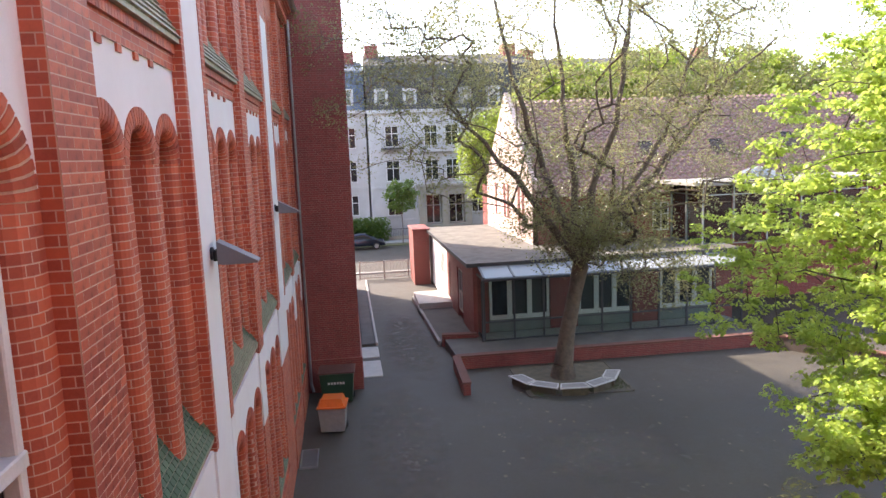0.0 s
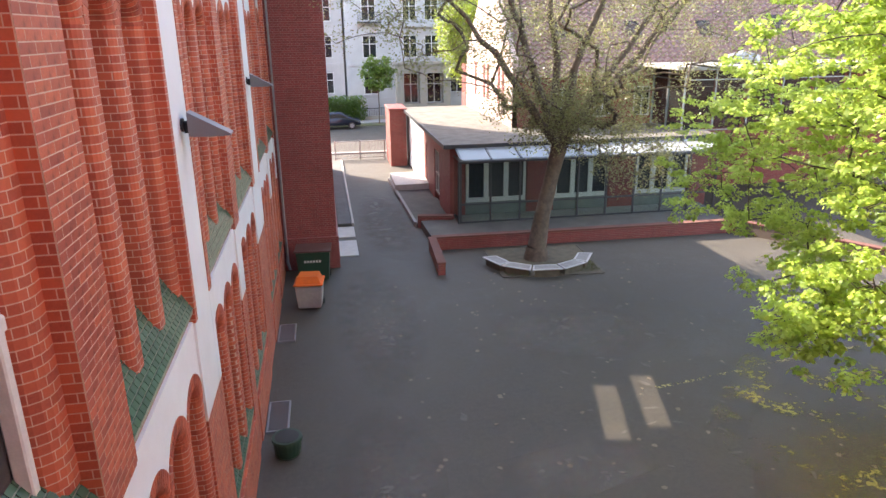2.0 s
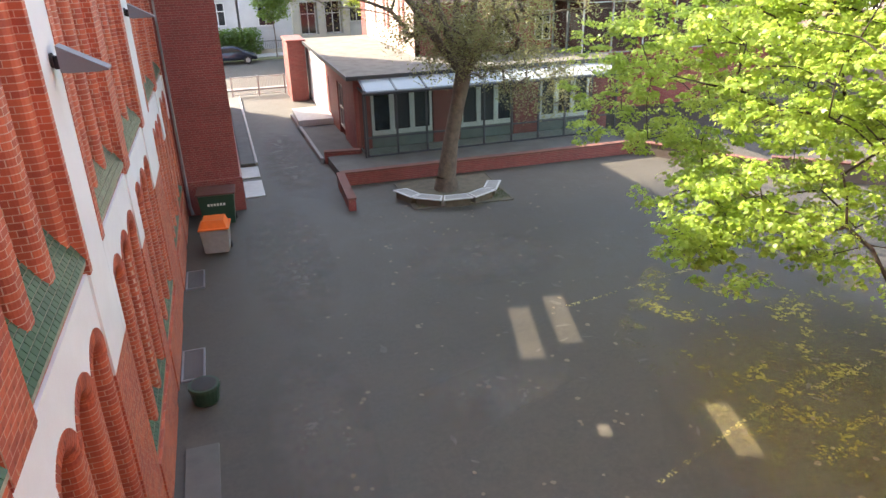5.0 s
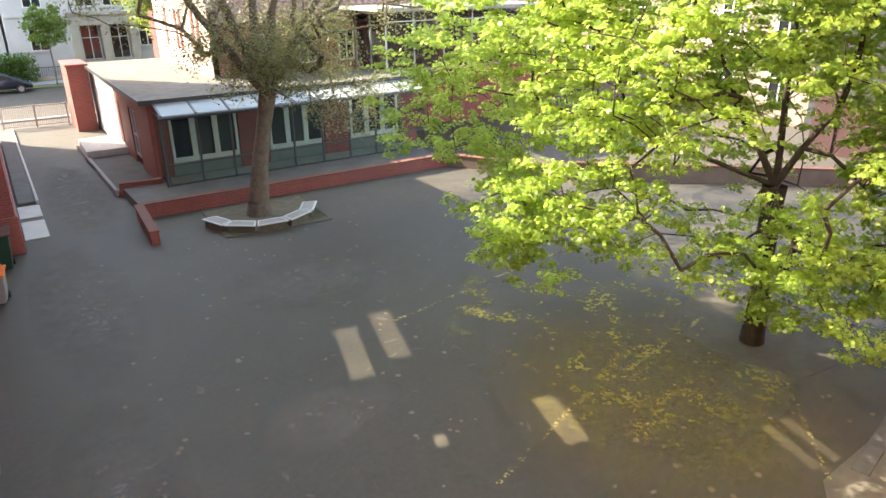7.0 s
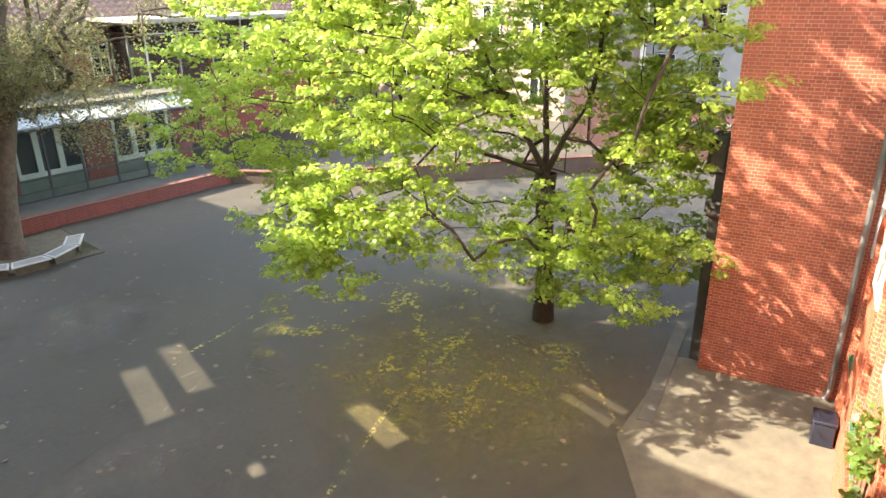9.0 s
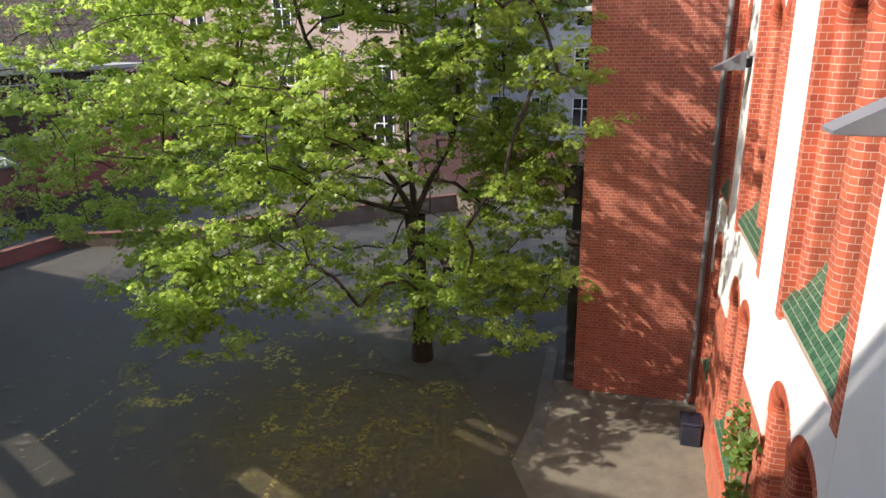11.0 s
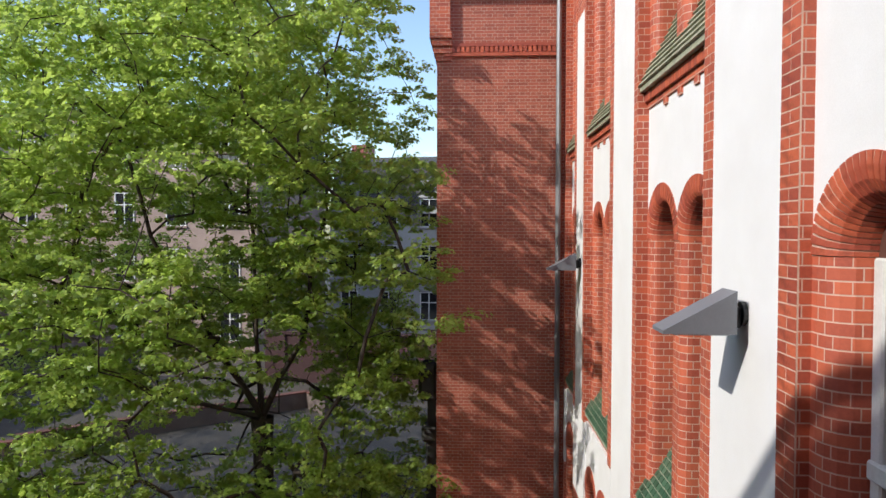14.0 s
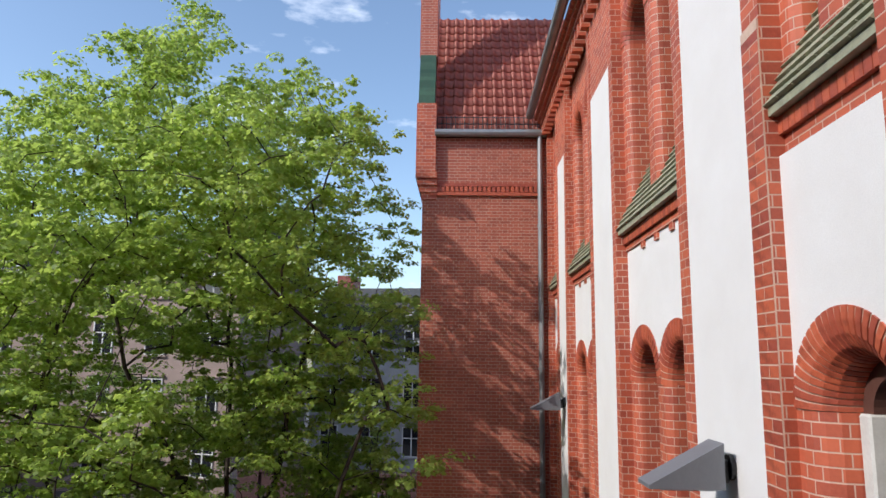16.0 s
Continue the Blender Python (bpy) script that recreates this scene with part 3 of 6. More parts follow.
def facade(name, o, m, label, length, groups, strips, quoins, lev, tall):
    """A long brick front: bays of niches between brick quoins and white plaster strips."""
    wall = thing(name, m, label, "wall", kind="structure")
    y0, y1 = sorted((o * -1.0, o * -0.62))
    bm = bmesh.new()
    box(bm, 0, length, y0, y1, 0, tall)
    part("wall_core", bm, BRICK_SHADED, wall)
    low, main, top = lev
    for s0, s1, n, near in groups:
        upright(wall, "plinth", BRICK, o, s0, s1, 0, low[0] - 0.12, 0.03)
        storey(wall, o, s0, s1, n, low[0], low[1], main[0] - 0.12, PLASTER, 0.03, 0.5)
        storey(wall, o, s0, s1, n, main[0], main[1], main[2], PLASTER, 0.12, 0.95, pieces=near)
        upright(wall, "brick_band", BRICK, o, s0, s1, main[2], top[0] - 0.12, -0.1)
        bm = bmesh.new()
        for i in range(1, int((s1 - s0) / 0.5)):
            a = s0 + i * 0.5
            ya, yb = sorted((o * -0.3, o * -0.098))
            box(bm, a, a + 0.12, ya, yb, main[2] - 0.075, main[2] + 0.01)
        part("tooth", bm, BRICK, wall)
        storey(wall, o, s0, s1, n, top[0], top[1], tall - 0.35, BRICK, 0.12, 1.15, OLIVE_TILE)
    for s0, s1 in strips:
        upright(wall, "brick_base", BRICK, o, s0, s1, 0, low[1] - 0.35, 0.0)
        upright(wall, "plaster_strip", PLASTER, o, s0, s1, low[1] - 0.35, 11.9, 0.0)
        upright(wall, "brick_head", BRICK, o, s0, s1, 11.9, tall - 0.35, 0.0)
    for s0, s1 in quoins:
        upright(wall, "brick_base", BRICK, o, s0, s1, 0, low[1] - 0.35, 0.002)
        upright(wall, "plaster_band", PLASTER, o, s0, s1, low[1] - 0.35, main[0] - 0.14, 0.002)
        upright(wall, "quoin", BRICK, o, s0, s1, main[0] - 0.14, tall - 0.35, 0.012)
    eaves(wall, o, 0, length, tall)
    return wall


def swept(bm, c, zs, a0, a1, n, prof, o):
    """An arched bar: the profile (radius, depth) turned about the arch's centre."""
    rows = []
    for i in range(n + 1):
        t = radians(a0 + (a1 - a0) * i / n)
        rows.append([bm.verts.new((c + q * math.cos(t), o * d, zs + q * math.sin(t))) for q, d in prof])
    m = len(prof)
    for u, v in zip(rows, rows[1:]):
        for j in range(m):
            bm.faces.new((u[j], u[(j + 1) % m], v[(j + 1) % m], v[j]))
    bm.faces.new(rows[0])
    bm.faces.new(rows[-1][::-1])


def great_window(wall, o, c, r, z0, zs, z_up, label, f=-0.12, inset=0.0):
    """A wide round-headed window with rounded brick jambs and a white frame."""
    bm = bmesh.new()
    b, q = -0.6, 0.19
    s0, s1 = c - r - 0.27, c + r + 0.27
    prism(bm, [(s0, z_up - 0.25), (s0, zs)] + arc(c, zs, r + 0.2, 180, 0, 20) + [(s1, zs), (s1, z_up - 0.25)], o * b, o * f)
    part("window_panel", bm, PLASTER, wall)
    turn = [(90 - 22.5 * i) for i in range(5)]
    roll = [(r + q - q * math.cos(radians(t)), f - q + q * math.sin(radians(t))) for t in turn]
    ring = bmesh.new()
    k = 26
    for j in range(k):
        a0, a1 = 180 * j / k + 1.0, 180 * (j + 1) / k - 1.0
        swept(ring, c, zs, a0, a1, 1, [(r + 0.26, b), (r + 0.26, f + 0.012)] + [(x, d + 0.012) for x, d in roll] + [(r, b)], o)
    part("arch", ring, ARCH_BRICK, wall, "round arch of red voussoir bricks")
    bm = bmesh.new()
    swept(bm, c, zs, 0, 180, 24, [(r + 0.254, b + 0.01), (r + 0.254, f + 0.004)] + [(x + 0.005, d + 0.003) for x, d in roll] + [(r + 0.006, b + 0.01)], o)
    part("arch_joint", bm, MORTAR, wall)
    for a, e, side in ((s0, c - r, 1), (c + r, s1, -1)):
        if side > 0:
            pl = [(a, o * b), (a, o * f)] + [(e - q + q * math.cos(radians(t)), o * (f - q + q * math.sin(radians(t)))) for t in (90, 67, 45, 22, 0)] + [(e, o * b)]
        else:
            pl = [(a, o * b)] + [(a + q - q * math.cos(radians(t)), o * (f - q + q * math.sin(radians(t)))) for t in (0, 22, 45, 67, 90)] + [(e, o * f), (e, o * b)]
        bm = bmesh.new()
        column(bm, pl, z0, zs)
        part("jamb", bm, BRICK if (o > 0) == (side < 0) else BRICK_TURN, wall)
    bm = bmesh.new()
    prism(bm, [(c - r - 0.02, z0), (c + r + 0.02, z0)] + arc(c, zs, r + 0.02, 0, 180, 16), o * (inset - 0.56), o * (inset - 0.53))
    win = part("window", bm, GLASS_DARK, wall, label)
    bm = bmesh.new()
    for a in (c - r, c - 0.05, c + r - 0.1):
        ya, yb = sorted((o * (inset - 0.53), o * (inset - 0.42)))
        box(bm, a, a + 0.1, ya, yb, z0, zs, 0.012)
    for z in (z0, z0 + 1.3):
        ya, yb = sorted((o * (inset - 0.53), o * (inset - 0.4)))
        box(bm, c - r, c + r, ya, yb, z, z + 0.11, 0.012)
    part("frame", bm, WHITE_FRAME, win, "white painted wooden frame")
    bm = bmesh.new()
    prism(bm, arc(c, zs, r - 0.09, 0, 180, 16) + arc(c, zs, r, 180, 0, 16), o * (inset - 0.53), o * (inset - 0.45))
    part("arched_head", bm, BROWN_BIN, win, "dark brown arched frame head")
    # apron below and tiled sill
    upright(wall, "apron", BRICK, o, s0, s1, 0, z0 - 0.3, 0.0)
    tiled_slope(wall, o, s0, s1, 0.02, -0.5, z0 - 0.3, 0.75, GREEN_TILE)
    upright(wall, "brick_band", BRICK, o, s0, s1, z_up - 0.25, z_up - 0.12, -0.1)
    storey(wall, o, s0, s1, 2, z_up, 12.0, 13.1, BRICK, 0.12, 1.15, OLIVE_TILE)


LEVELS_L = ((1.15, 3.9), (5.1, 8.5, 9.55), (9.85, 12.0))
LEVELS_R = ((1.15, 3.55), (4.88, 7.95, 9.46), (9.65, 12.0))
wall_left = facade("wall_left", -1, ML, "red brick school front with white plaster panels and arched niches", 25.65,
                   [(6.57, 9.54, 3, True), (10.86, 13.85, 3, False), (14.5, 17.55, 3, False), (19.5, 22.3, 3, False), (22.9, 25.4, 2, False)],
                   [(9.68, 10.66), (18.0, 19.3)],
                   [(5.79, 6.57), (9.54, 9.68), (10.66, 10.86), (13.85, 14.5), (17.55, 18.0), (19.3, 19.5), (22.3, 22.9), (25.4, 25.65)], LEVELS_L, 13.5)
great_window(wall_left, -1, 5.0, 0.52, 5.4, 8.3, 9.85, "round-headed window with white frame", -0.12, 0.16)
wall_right = facade("wall_right", 1, MR, "sunlit red brick school front with white plaster panels and arched niches", 16.55,
                    [(7.91, 10.2, 2, True), (11.8, 13.9, 2, False), (15.15, 16.35, 1, False)],
                    [(6.47, 7.71), (10.38, 11.61), (14.09, 14.96)],
                    [(6.22, 6.47), (7.71, 7.91), (10.2, 10.38), (11.61, 11.8), (13.9, 14.09), (14.96, 15.15), (16.35, 16.55)], LEVELS_R, 13.45)
great_window(wall_right, 1, 5.68, 0.29, 5.4, 7.91, 9.65, "round-headed window with white frame", -0.06, 0.16)
# plain brick towards the corner
upright(wall_left, "corner_brick", BRICK, -1, 0.3, 4.21, 0, 13.1, 0.0)
upright(wall_right, "corner_brick", BRICK, 1, 0.3, 5.12, 0, 13.1, 0.0)
# slanting corner behind the eye, with the open window
bm = bmesh.new()
pa, pb = Vector((0.02, 2.2)), Vector((2.17, 0.38))
ln = (pb - pa).length
for x0, x1, z0, z1 in ((0, 0.55, 0, 13.1), (ln - 0.55, ln, 0, 13.1), (0.55, ln - 0.55, 0, 6.9), (0.55, ln - 0.55, 9.3, 13.1)):
    box(bm, x0, x1, -0.5, 0, z0, z1)
ang = math.degrees(math.atan2(pb.y - pa.y, pb.x - pa.x))
whole("wall_corner", bm, BRICK, "slanting brick corner with an open window", "wall", "structure", pose(pa.x, pa.y, 0, 0, 0, ang))
lamp(ML, -1, 10.25, 7.34, "grey wedge wall lamp on a white strip of the shaded front")
lamp(ML, -1, 18.45, 7.34, "grey wedge wall lamp farther along the shaded front")
lamp(MR, 1, 7.05, 7.47, "grey wedge wall lamp on the sunlit white strip")
lamp(MR, 1, 14.4, 7.47, "grey wedge wall lamp beside the sunlit wing")

# ---- school roofs and wings ----
bm = bmesh.new()
prism(bm, [(0.0, 13.45), (12.0, 13.45), (12.0, 14.0), (6.0, 19.0), (0.35, 13.75)], 0, 46)
whole("roof_left", bm, RED_TILE, "red tiled roof of the school", "roof", "structure", pose(0, 0, 0) @ Matrix.Diagonal((-1, 1, 1, 1)))
bm = bmesh.new()
prism(bm, [(0.0, 13.4), (12.0, 13.4), (12.0, 14.0), (6.0, 19.0), (0.35, 13.7)], 0, 16.5)
whole("roof_right", bm, RED_TILE, "red tiled roof of the school", "roof", "structure", MR @ pose(0, 0, 0, 0, 0, -90) @ Matrix.Identity(4))

wing_left = thing("wing_left", pose(0, 0, 0), "red brick projecting wing in the shade, with that shade put into its colour", "wall", kind="structure")
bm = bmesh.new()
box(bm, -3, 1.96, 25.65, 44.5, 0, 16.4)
part("wing_body", bm, BRICK_SHADED, wing_left)
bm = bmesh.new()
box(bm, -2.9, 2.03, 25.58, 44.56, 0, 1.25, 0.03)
part("plinth", bm, BRICK_SHADED, wing_left)
bm = bmesh.new()
prism(bm, [(-3, 16.4), (2.05, 16.4), (2.05, 16.7), (-0.4, 18.5), (-3, 18.5)], 25.6, 44.5)
part("roof", bm, RED_TILE, wing_left)
bm = bmesh.new()
tube(bm, [(0.13, 25.5, 13.2), (0.13, 25.5, 0.4), (0.2, 25.42, 0.1)], 0.055, 8)
part("downpipe", bm, ZINC, wing_left, "grey zinc downpipe")

W = 16.55
wing_right = thing("wing_right", MR, "sunlit red brick projecting wing with a tiled roof", "wall", kind="structure")
bm = bmesh.new()
box(bm, W, W + 9, -6, 2.7, 0, 13.0)
part("wing_body", bm, BRICK_WING, wing_right)
bm = bmesh.new()
for i in range(24):
    a = 0.12 + i * 0.1
    vs = box(bm, W - 0.045, W + 0.02, a, a + 0.07, 11.78, 11.9)
box(bm, W - 0.05, W, 0.1, 2.55, 11.9, 11.97)
box(bm, W - 0.05, W, 0.1, 2.55, 11.7, 11.77)
part("dogtooth_frieze", bm, ARCH_BRICK, wing_right, "zigzag brick frieze")
bm = bmesh.new()
for j, (zz, dd) in enumerate(((11.6, 0.03), (11.75, 0.07), (11.9, 0.11), (12.05, 0.15))):
    box(bm, W - dd, W + 0.4, 2.38, 2.7 + dd, zz, zz + 0.15, 0.01)
box(bm, W - 0.15, W + 0.4, 2.42, 2.85, 12.2, 13.75)
part("gable_corbel", bm, BRICK, wing_right, "stepped brick corbel of the gable")
bm = bmesh.new()
for i in range(13):
    z = 13.75 + i * 0.1
    x = W - 0.12 + i * 0.03
    box(bm, x, x + 0.5, 2.46, 2.82, z, z + 0.11)
part("gable_cap", bm, GREEN_TILE, wing_right, "green glazed tile capping")
bm = bmesh.new()
prism(bm, [(W - 0.1, 13.0), (W + 3.5, 13.0), (W + 3.5, 19.2)], 2.5, 2.75)
box(bm, W + 0.3, W + 0.9, 2.44, 2.84, 15.05, 20.0)
part("gable", bm, BRICK_WING, wing_right)
bm = bmesh.new()
tube(bm, [(W - 0.12, 0.0, 13.08), (W - 0.12, 2.45, 13.08)], 0.085, 10)
part("gutter", bm, ZINC, wing_right, "grey zinc gutter")
bm = bmesh.new()
tube(bm, [(W - 0.1, 0.16, 13.05), (W - 0.1, 0.16, 0.3), (W - 0.16, 0.22, 0.08)], 0.055, 8)
for z in (2, 5, 8, 11):
    tube(bm, [(W - 0.1, 0.16, z), (W - 0.1, 0.16, z + 0.05)], 0.068, 8)
part("downpipe", bm, ZINC, wing_right, "grey zinc downpipe")
bm = bmesh.new()
for z in (13.32, 13.47):
    tube(bm, [(W - 0.02, 0.1, z), (W - 0.02, 2.4, z)], 0.012, 5)
for i in range(24):
    tube(bm, [(W - 0.02, 0.1 + i * 0.1, 13.2), (W - 0.02, 0.1 + i * 0.1, 13.5)], 0.008, 4)
part("snow_guard", bm, DARK_FRAME, wing_right, "dark wire snow guard")
bm = bmesh.new()
slope = math.atan2(2.7, 2.2)
vs = [bm.verts.new(c) for c in ((W + 0.0, -6, 13.05), (W + 0.0, 2.5, 13.05), (W + 2.25, 2.5, 16.95), (W + 2.25, -6, 16.95), (W + 2.25, -6, 13.05), (W + 2.25, 2.5, 13.05))]
for q in ((0, 1, 2, 3), (3, 2, 5, 4), (0, 4, 5, 1), (0, 3, 4), (1, 5, 2)):
    bm.faces.new([vs[i] for i in q])
roof_bed = part("roof_bed", bm, EARTH, wing_right)
# pantiles of the wing's roof
cell = bmesh.new()
prof = [(-0.11, 0.0), (-0.07, 0.02), (-0.03, 0.005), (0.02, 0.012), (0.06, 0.045), (0.1, 0.05), (0.125, 0.02)]
va = [cell.verts.new((0.0, y, z + 0.03)) for y, z in prof]
vb = [cell.verts.new((0.37, y, z)) for y, z in prof]
vc = [cell.verts.new((0.0, y, z + 0.008)) for y, z in prof]
for i in range(len(prof) - 1):
    cell.faces.new((va[i], va[i + 1], vb[i + 1], vb[i]))
    cell.faces.new((va[i], vc[i], vc[i + 1], va[i + 1]))
tile_me = finish("roof_tile", cell, RED_TILE, True)
for i in range(18):
    for j in range(14):
        m = Matrix.Translation((W + 0.0, 2.4 - i * 0.23, 13.08)) @ Matrix.Rotation(-math.atan2(3.9, 2.25), 4, "Y") @ Matrix.Translation((j * 0.32, 0, 0.0))
        piece("roof_tile", tile_me, roof_bed, m)
# mouldings on the wing's front
bm = bmesh.new()
box(bm, W + 0.35, W + 1.0, 2.7, 2.95, 0, 3.4, 0.03)
box(bm, W + 0.3, W + 1.05, 2.7, 3.05, 3.4, 3.75, 0.05)
box(bm, W + 0.38, W + 0.97, 2.7, 2.92, 3.75, 4.3)
box(bm, W + 0.3, W + 1.05, 2.7, 3.12, 4.3, 5.1, 0.08)
part("buttress", bm, SLATE, wing_right, "dark brick buttress with moulded caps")

# ---- yard surfaces ----
PIT = plain("trodden_soil", (0.15, 0.13, 0.1), (0.1, 0.085, 0.065), rough=0.95, scale=2.0, bump=0.3)
def sheet(name, pts, z, material, label, category, kind="structure", thick=0.02):
    bm = bmesh.new()
    if thick > 0.004:
        column(bm, pts, z - thick, z)
    else:
        bm.faces.new([bm.verts.new((x, y, z)) for x, y in pts]).normal_update()
        for f in bm.faces:
            if f.normal.z < 0:
                f.normal_flip()
    return whole(name, bm, material, label, category, kind)


sheet("pavement_sun", [(12.6, 5.75), (16.1, 5.95), (16.9, 2.6), (12.9, 1.9), (5.0, 0.6), (5.2, 1.6), (11.0, 4.6)], 0.012, SAND, "pale sandy paving beside the sunlit front", "paving", thick=0.1)
sheet("tree_pit", [(14.8, 10.5), (14.9, 7.75), (16.6, 7.6), (18.4, 8.6), (18.2, 10.9), (16.4, 11.6)], 0.012, PIT, "bare sandy ground round the maple trunk", "soil", thick=0.1)
sheet("tree_bed", [(7.85, 26.55), (7.8, 23.35), (11.36, 23.09), (11.6, 26.5)], 0.014, EARTH, "bare earth with thin grass round the bench tree", "soil", thick=0.1)
bm = bmesh.new()
for (xa, ya), (xb, yb) in (((7.8, 26.6), (7.74, 23.3)), ((7.74, 23.3), (11.4, 23.03)), ((11.4, 23.03), (11.66, 26.5))):
    d = Vector((xb - xa, yb - ya, 0))
    n_s = 4
    for i in range(n_s):
        m = pose(xa, ya, 0, 0, 0, math.degrees(math.atan2(d.y, d.x)))
        for v in box(bm, d.length * i / n_s + 0.01, d.length * (i + 1) / n_s - 0.01, -0.05, 0.05, 0, 0.035):
            v.co = m @ v.co
whole("bed_edging", bm, PIT, "low worn stone edging of the tree bed", "edging", "structure")
for pts in ([(1.6, 15.6), (4.2, 15.6), (4.4, 25.0), (1.9, 26.0)], [(1.4, 9.0), (3.5, 9.0), (3.9, 15.5), (1.4, 15.5)], [(3.0, 27.0), (5.6, 25.0), (5.3, 36.0), (2.9, 38.0)], [(4.6, 10.8), (8.0, 12.0), (8.2, 13.6), (4.8, 12.8)], [(6.0, 17.0), (10.5, 16.6), (11.0, 20.0), (6.4, 20.6)], [(3.6, 4.6), (7.4, 5.0), (7.6, 8.8), (3.8, 8.6)]):
    sheet("asphalt_wear", pts, 0.008, DUST, "dusty paler wear on the dark asphalt", "asphalt", "structure", 0.002)
for a, b, w in (((8.9, 14.9), (12.1, 15.4), 0.11), ((12.3, 15.5), (19.9, 16.6), 0.11), ((7.9, 8.8), (10.6, 9.75), 0.1), ((10.6, 9.75), (16.0, 10.7), 0.12), ((14.9, 7.8), (12.7, 5.7), 0.08), ((20.0, 16.6), (28.2, 13.3), 0.1)):
    d = (Vector(b) - Vector(a)).normalized() * w / 2
    n = Vector((-d.y, d.x))
    va, vb = Vector(a), Vector(b)
    sheet("yard_line", [tuple(va - n), tuple(vb - n), tuple(vb + n), tuple(va + n)], 0.016, YELLOW_LINE, "worn pale yellow line painted on the asphalt", "marking", "", 0.003)
sheet("yard_paint", [(9.0, 7.4), (11.8, 5.6), (15.4, 7.8), (16.2, 11.6), (18.4, 15.2), (14.4, 18.2), (9.8, 13.4)], 0.018, YELLOW, "flaking yellow paint on the asphalt", "marking", "stuff", 0.003)
sheet("blossom_dust", [(8.6, 4.6), (13.0, 4.4), (18.0, 6.2), (19.0, 10.0), (15.5, 13.6), (11.0, 13.6), (8.2, 9.0)], 0.0045, BROWN_FILM, "brown blossom dust over the asphalt", "litter", "stuff", 0.001)
sheet("blossom_litter", [(9.4, 5.6), (13.6, 6.0), (15.0, 8.6), (14.6, 12.8), (11.2, 12.6), (9.0, 9.4)], 0.022, LITTER, "yellow-green blossom litter on the asphalt", "litter", "stuff", 0.002)
bm = bmesh.new()
box(bm, 0, 4.4, -0.15, 0.15, 0, 0.03, 0.01)
whole("kerb_strip", bm, plain("worn_kerb_concrete", (0.17, 0.16, 0.14), (0.11, 0.1, 0.09), rough=0.9, scale=2.0, bump=0.3), "concrete edging strip flush with the yard", "kerb", "structure", pose(13.3, 5.5, 0, 0, 0, 11))
# slabs and edge along the drive
for y0, y1 in ((26.85, 28.9), (29.4, 31.0)):
    bm = bmesh.new()
    box(bm, 2.06, 2.8, y0, y1, 0, 0.05, 0.015)
    whole("step_slab", bm, PALE_STONE, "pale stone slab at a side door", "slab", group="slabs")
bm = bmesh.new()
box(bm, 2.1, 2.72, 31.3, 47.5, 0, 0.12, 0.02)
whole("footway", bm, TAR_WALK, "narrow raised tarmac footway", "pavement", "structure")
bm = bmesh.new()
for i in range(16):
    box(bm, 2.73, 2.83, 31.3 + i * 1.01, 32.3 + i * 1.01, 0, 0.15, 0.015)
whole("kerb", bm, PALE_STONE, "pale kerb stones along the drive", "kerb", "structure")
# raised walk beside the low building
bm = bmesh.new()
column(bm, [(5.85, 27.1), (19.0, 26.9), (19.0, 29.3), (7.3, 29.4), (7.3, 30.2), (5.75, 30.2)], 0, 0.36)
whole("terrace", bm, TAR_WALK, "raised dark tarmac terrace before the glazed front", "terrace", "structure")
bm = bmesh.new()
column(bm, [(5.6, 30.4), (7.3, 30.3), (7.3, 40.5), (5.45, 40.5), (5.3, 37.0)], 0, 0.18)
whole("side_walk", bm, plain("old_dark_concrete", (0.12, 0.113, 0.1), (0.08, 0.075, 0.067), rough=0.9, scale=1.6, bump=0.3), "raised concrete walk along the side wall", "walkway", "structure")


bm = bmesh.new()
column(bm, [(5.36, 37.2), (7.25, 37.2), (7.25, 40.5), (5.4, 40.5)], 0, 0.5)
whole("ramp_landing", bm, PALE_STONE, "raised pale concrete landing at the side door", "landing", "structure")
COPING = plain("worn_coping", (0.21, 0.085, 0.065), (0.15, 0.065, 0.05), rough=0.85, scale=4)


def low_wall(pts, h0, h1, label, body=None):
    """A low brick wall with a stone coping along a line of plan points."""
    root = thing("low_wall", pose(0, 0, 0), label, "wall", kind="structure")
    for (xa, ya), (xb, yb), ha, hb in zip(pts, pts[1:], h0, h1):
        d = (Vector((xb, yb)) - Vector((xa, ya)))
        a = math.degrees(math.atan2(d.y, d.x))
        m = pose(xa, ya, 0, 0, 0, a)
        for nm, mat, wd, lo, hi in (("wall_body", body or BRICK_SHADED, 0.13, None, 0.0), ("coping", COPING, 0.16, 0.0, 0.06)):
            bm = bmesh.new()
            za = 0 if lo is None else ha + lo
            zb = 0 if lo is None else hb + lo
            vs = [bm.verts.new(c) for c in ((0, -wd, za), (d.length, -wd, zb), (d.length, wd, zb), (0, wd, za), (0, -wd, ha + hi), (d.length, -wd, hb + hi), (d.length, wd, hb + hi), (0, wd, ha + hi))]
            for q in ((3, 2, 1, 0), (4, 5, 6, 7), (0, 1, 5, 4), (1, 2, 6, 5), (2, 3, 7, 6), (3, 0, 4, 7)):
                bm.faces.new([vs[i] for i in q])
            ob = part(nm, bm, mat, root)
            ob.matrix_local = m
    return root


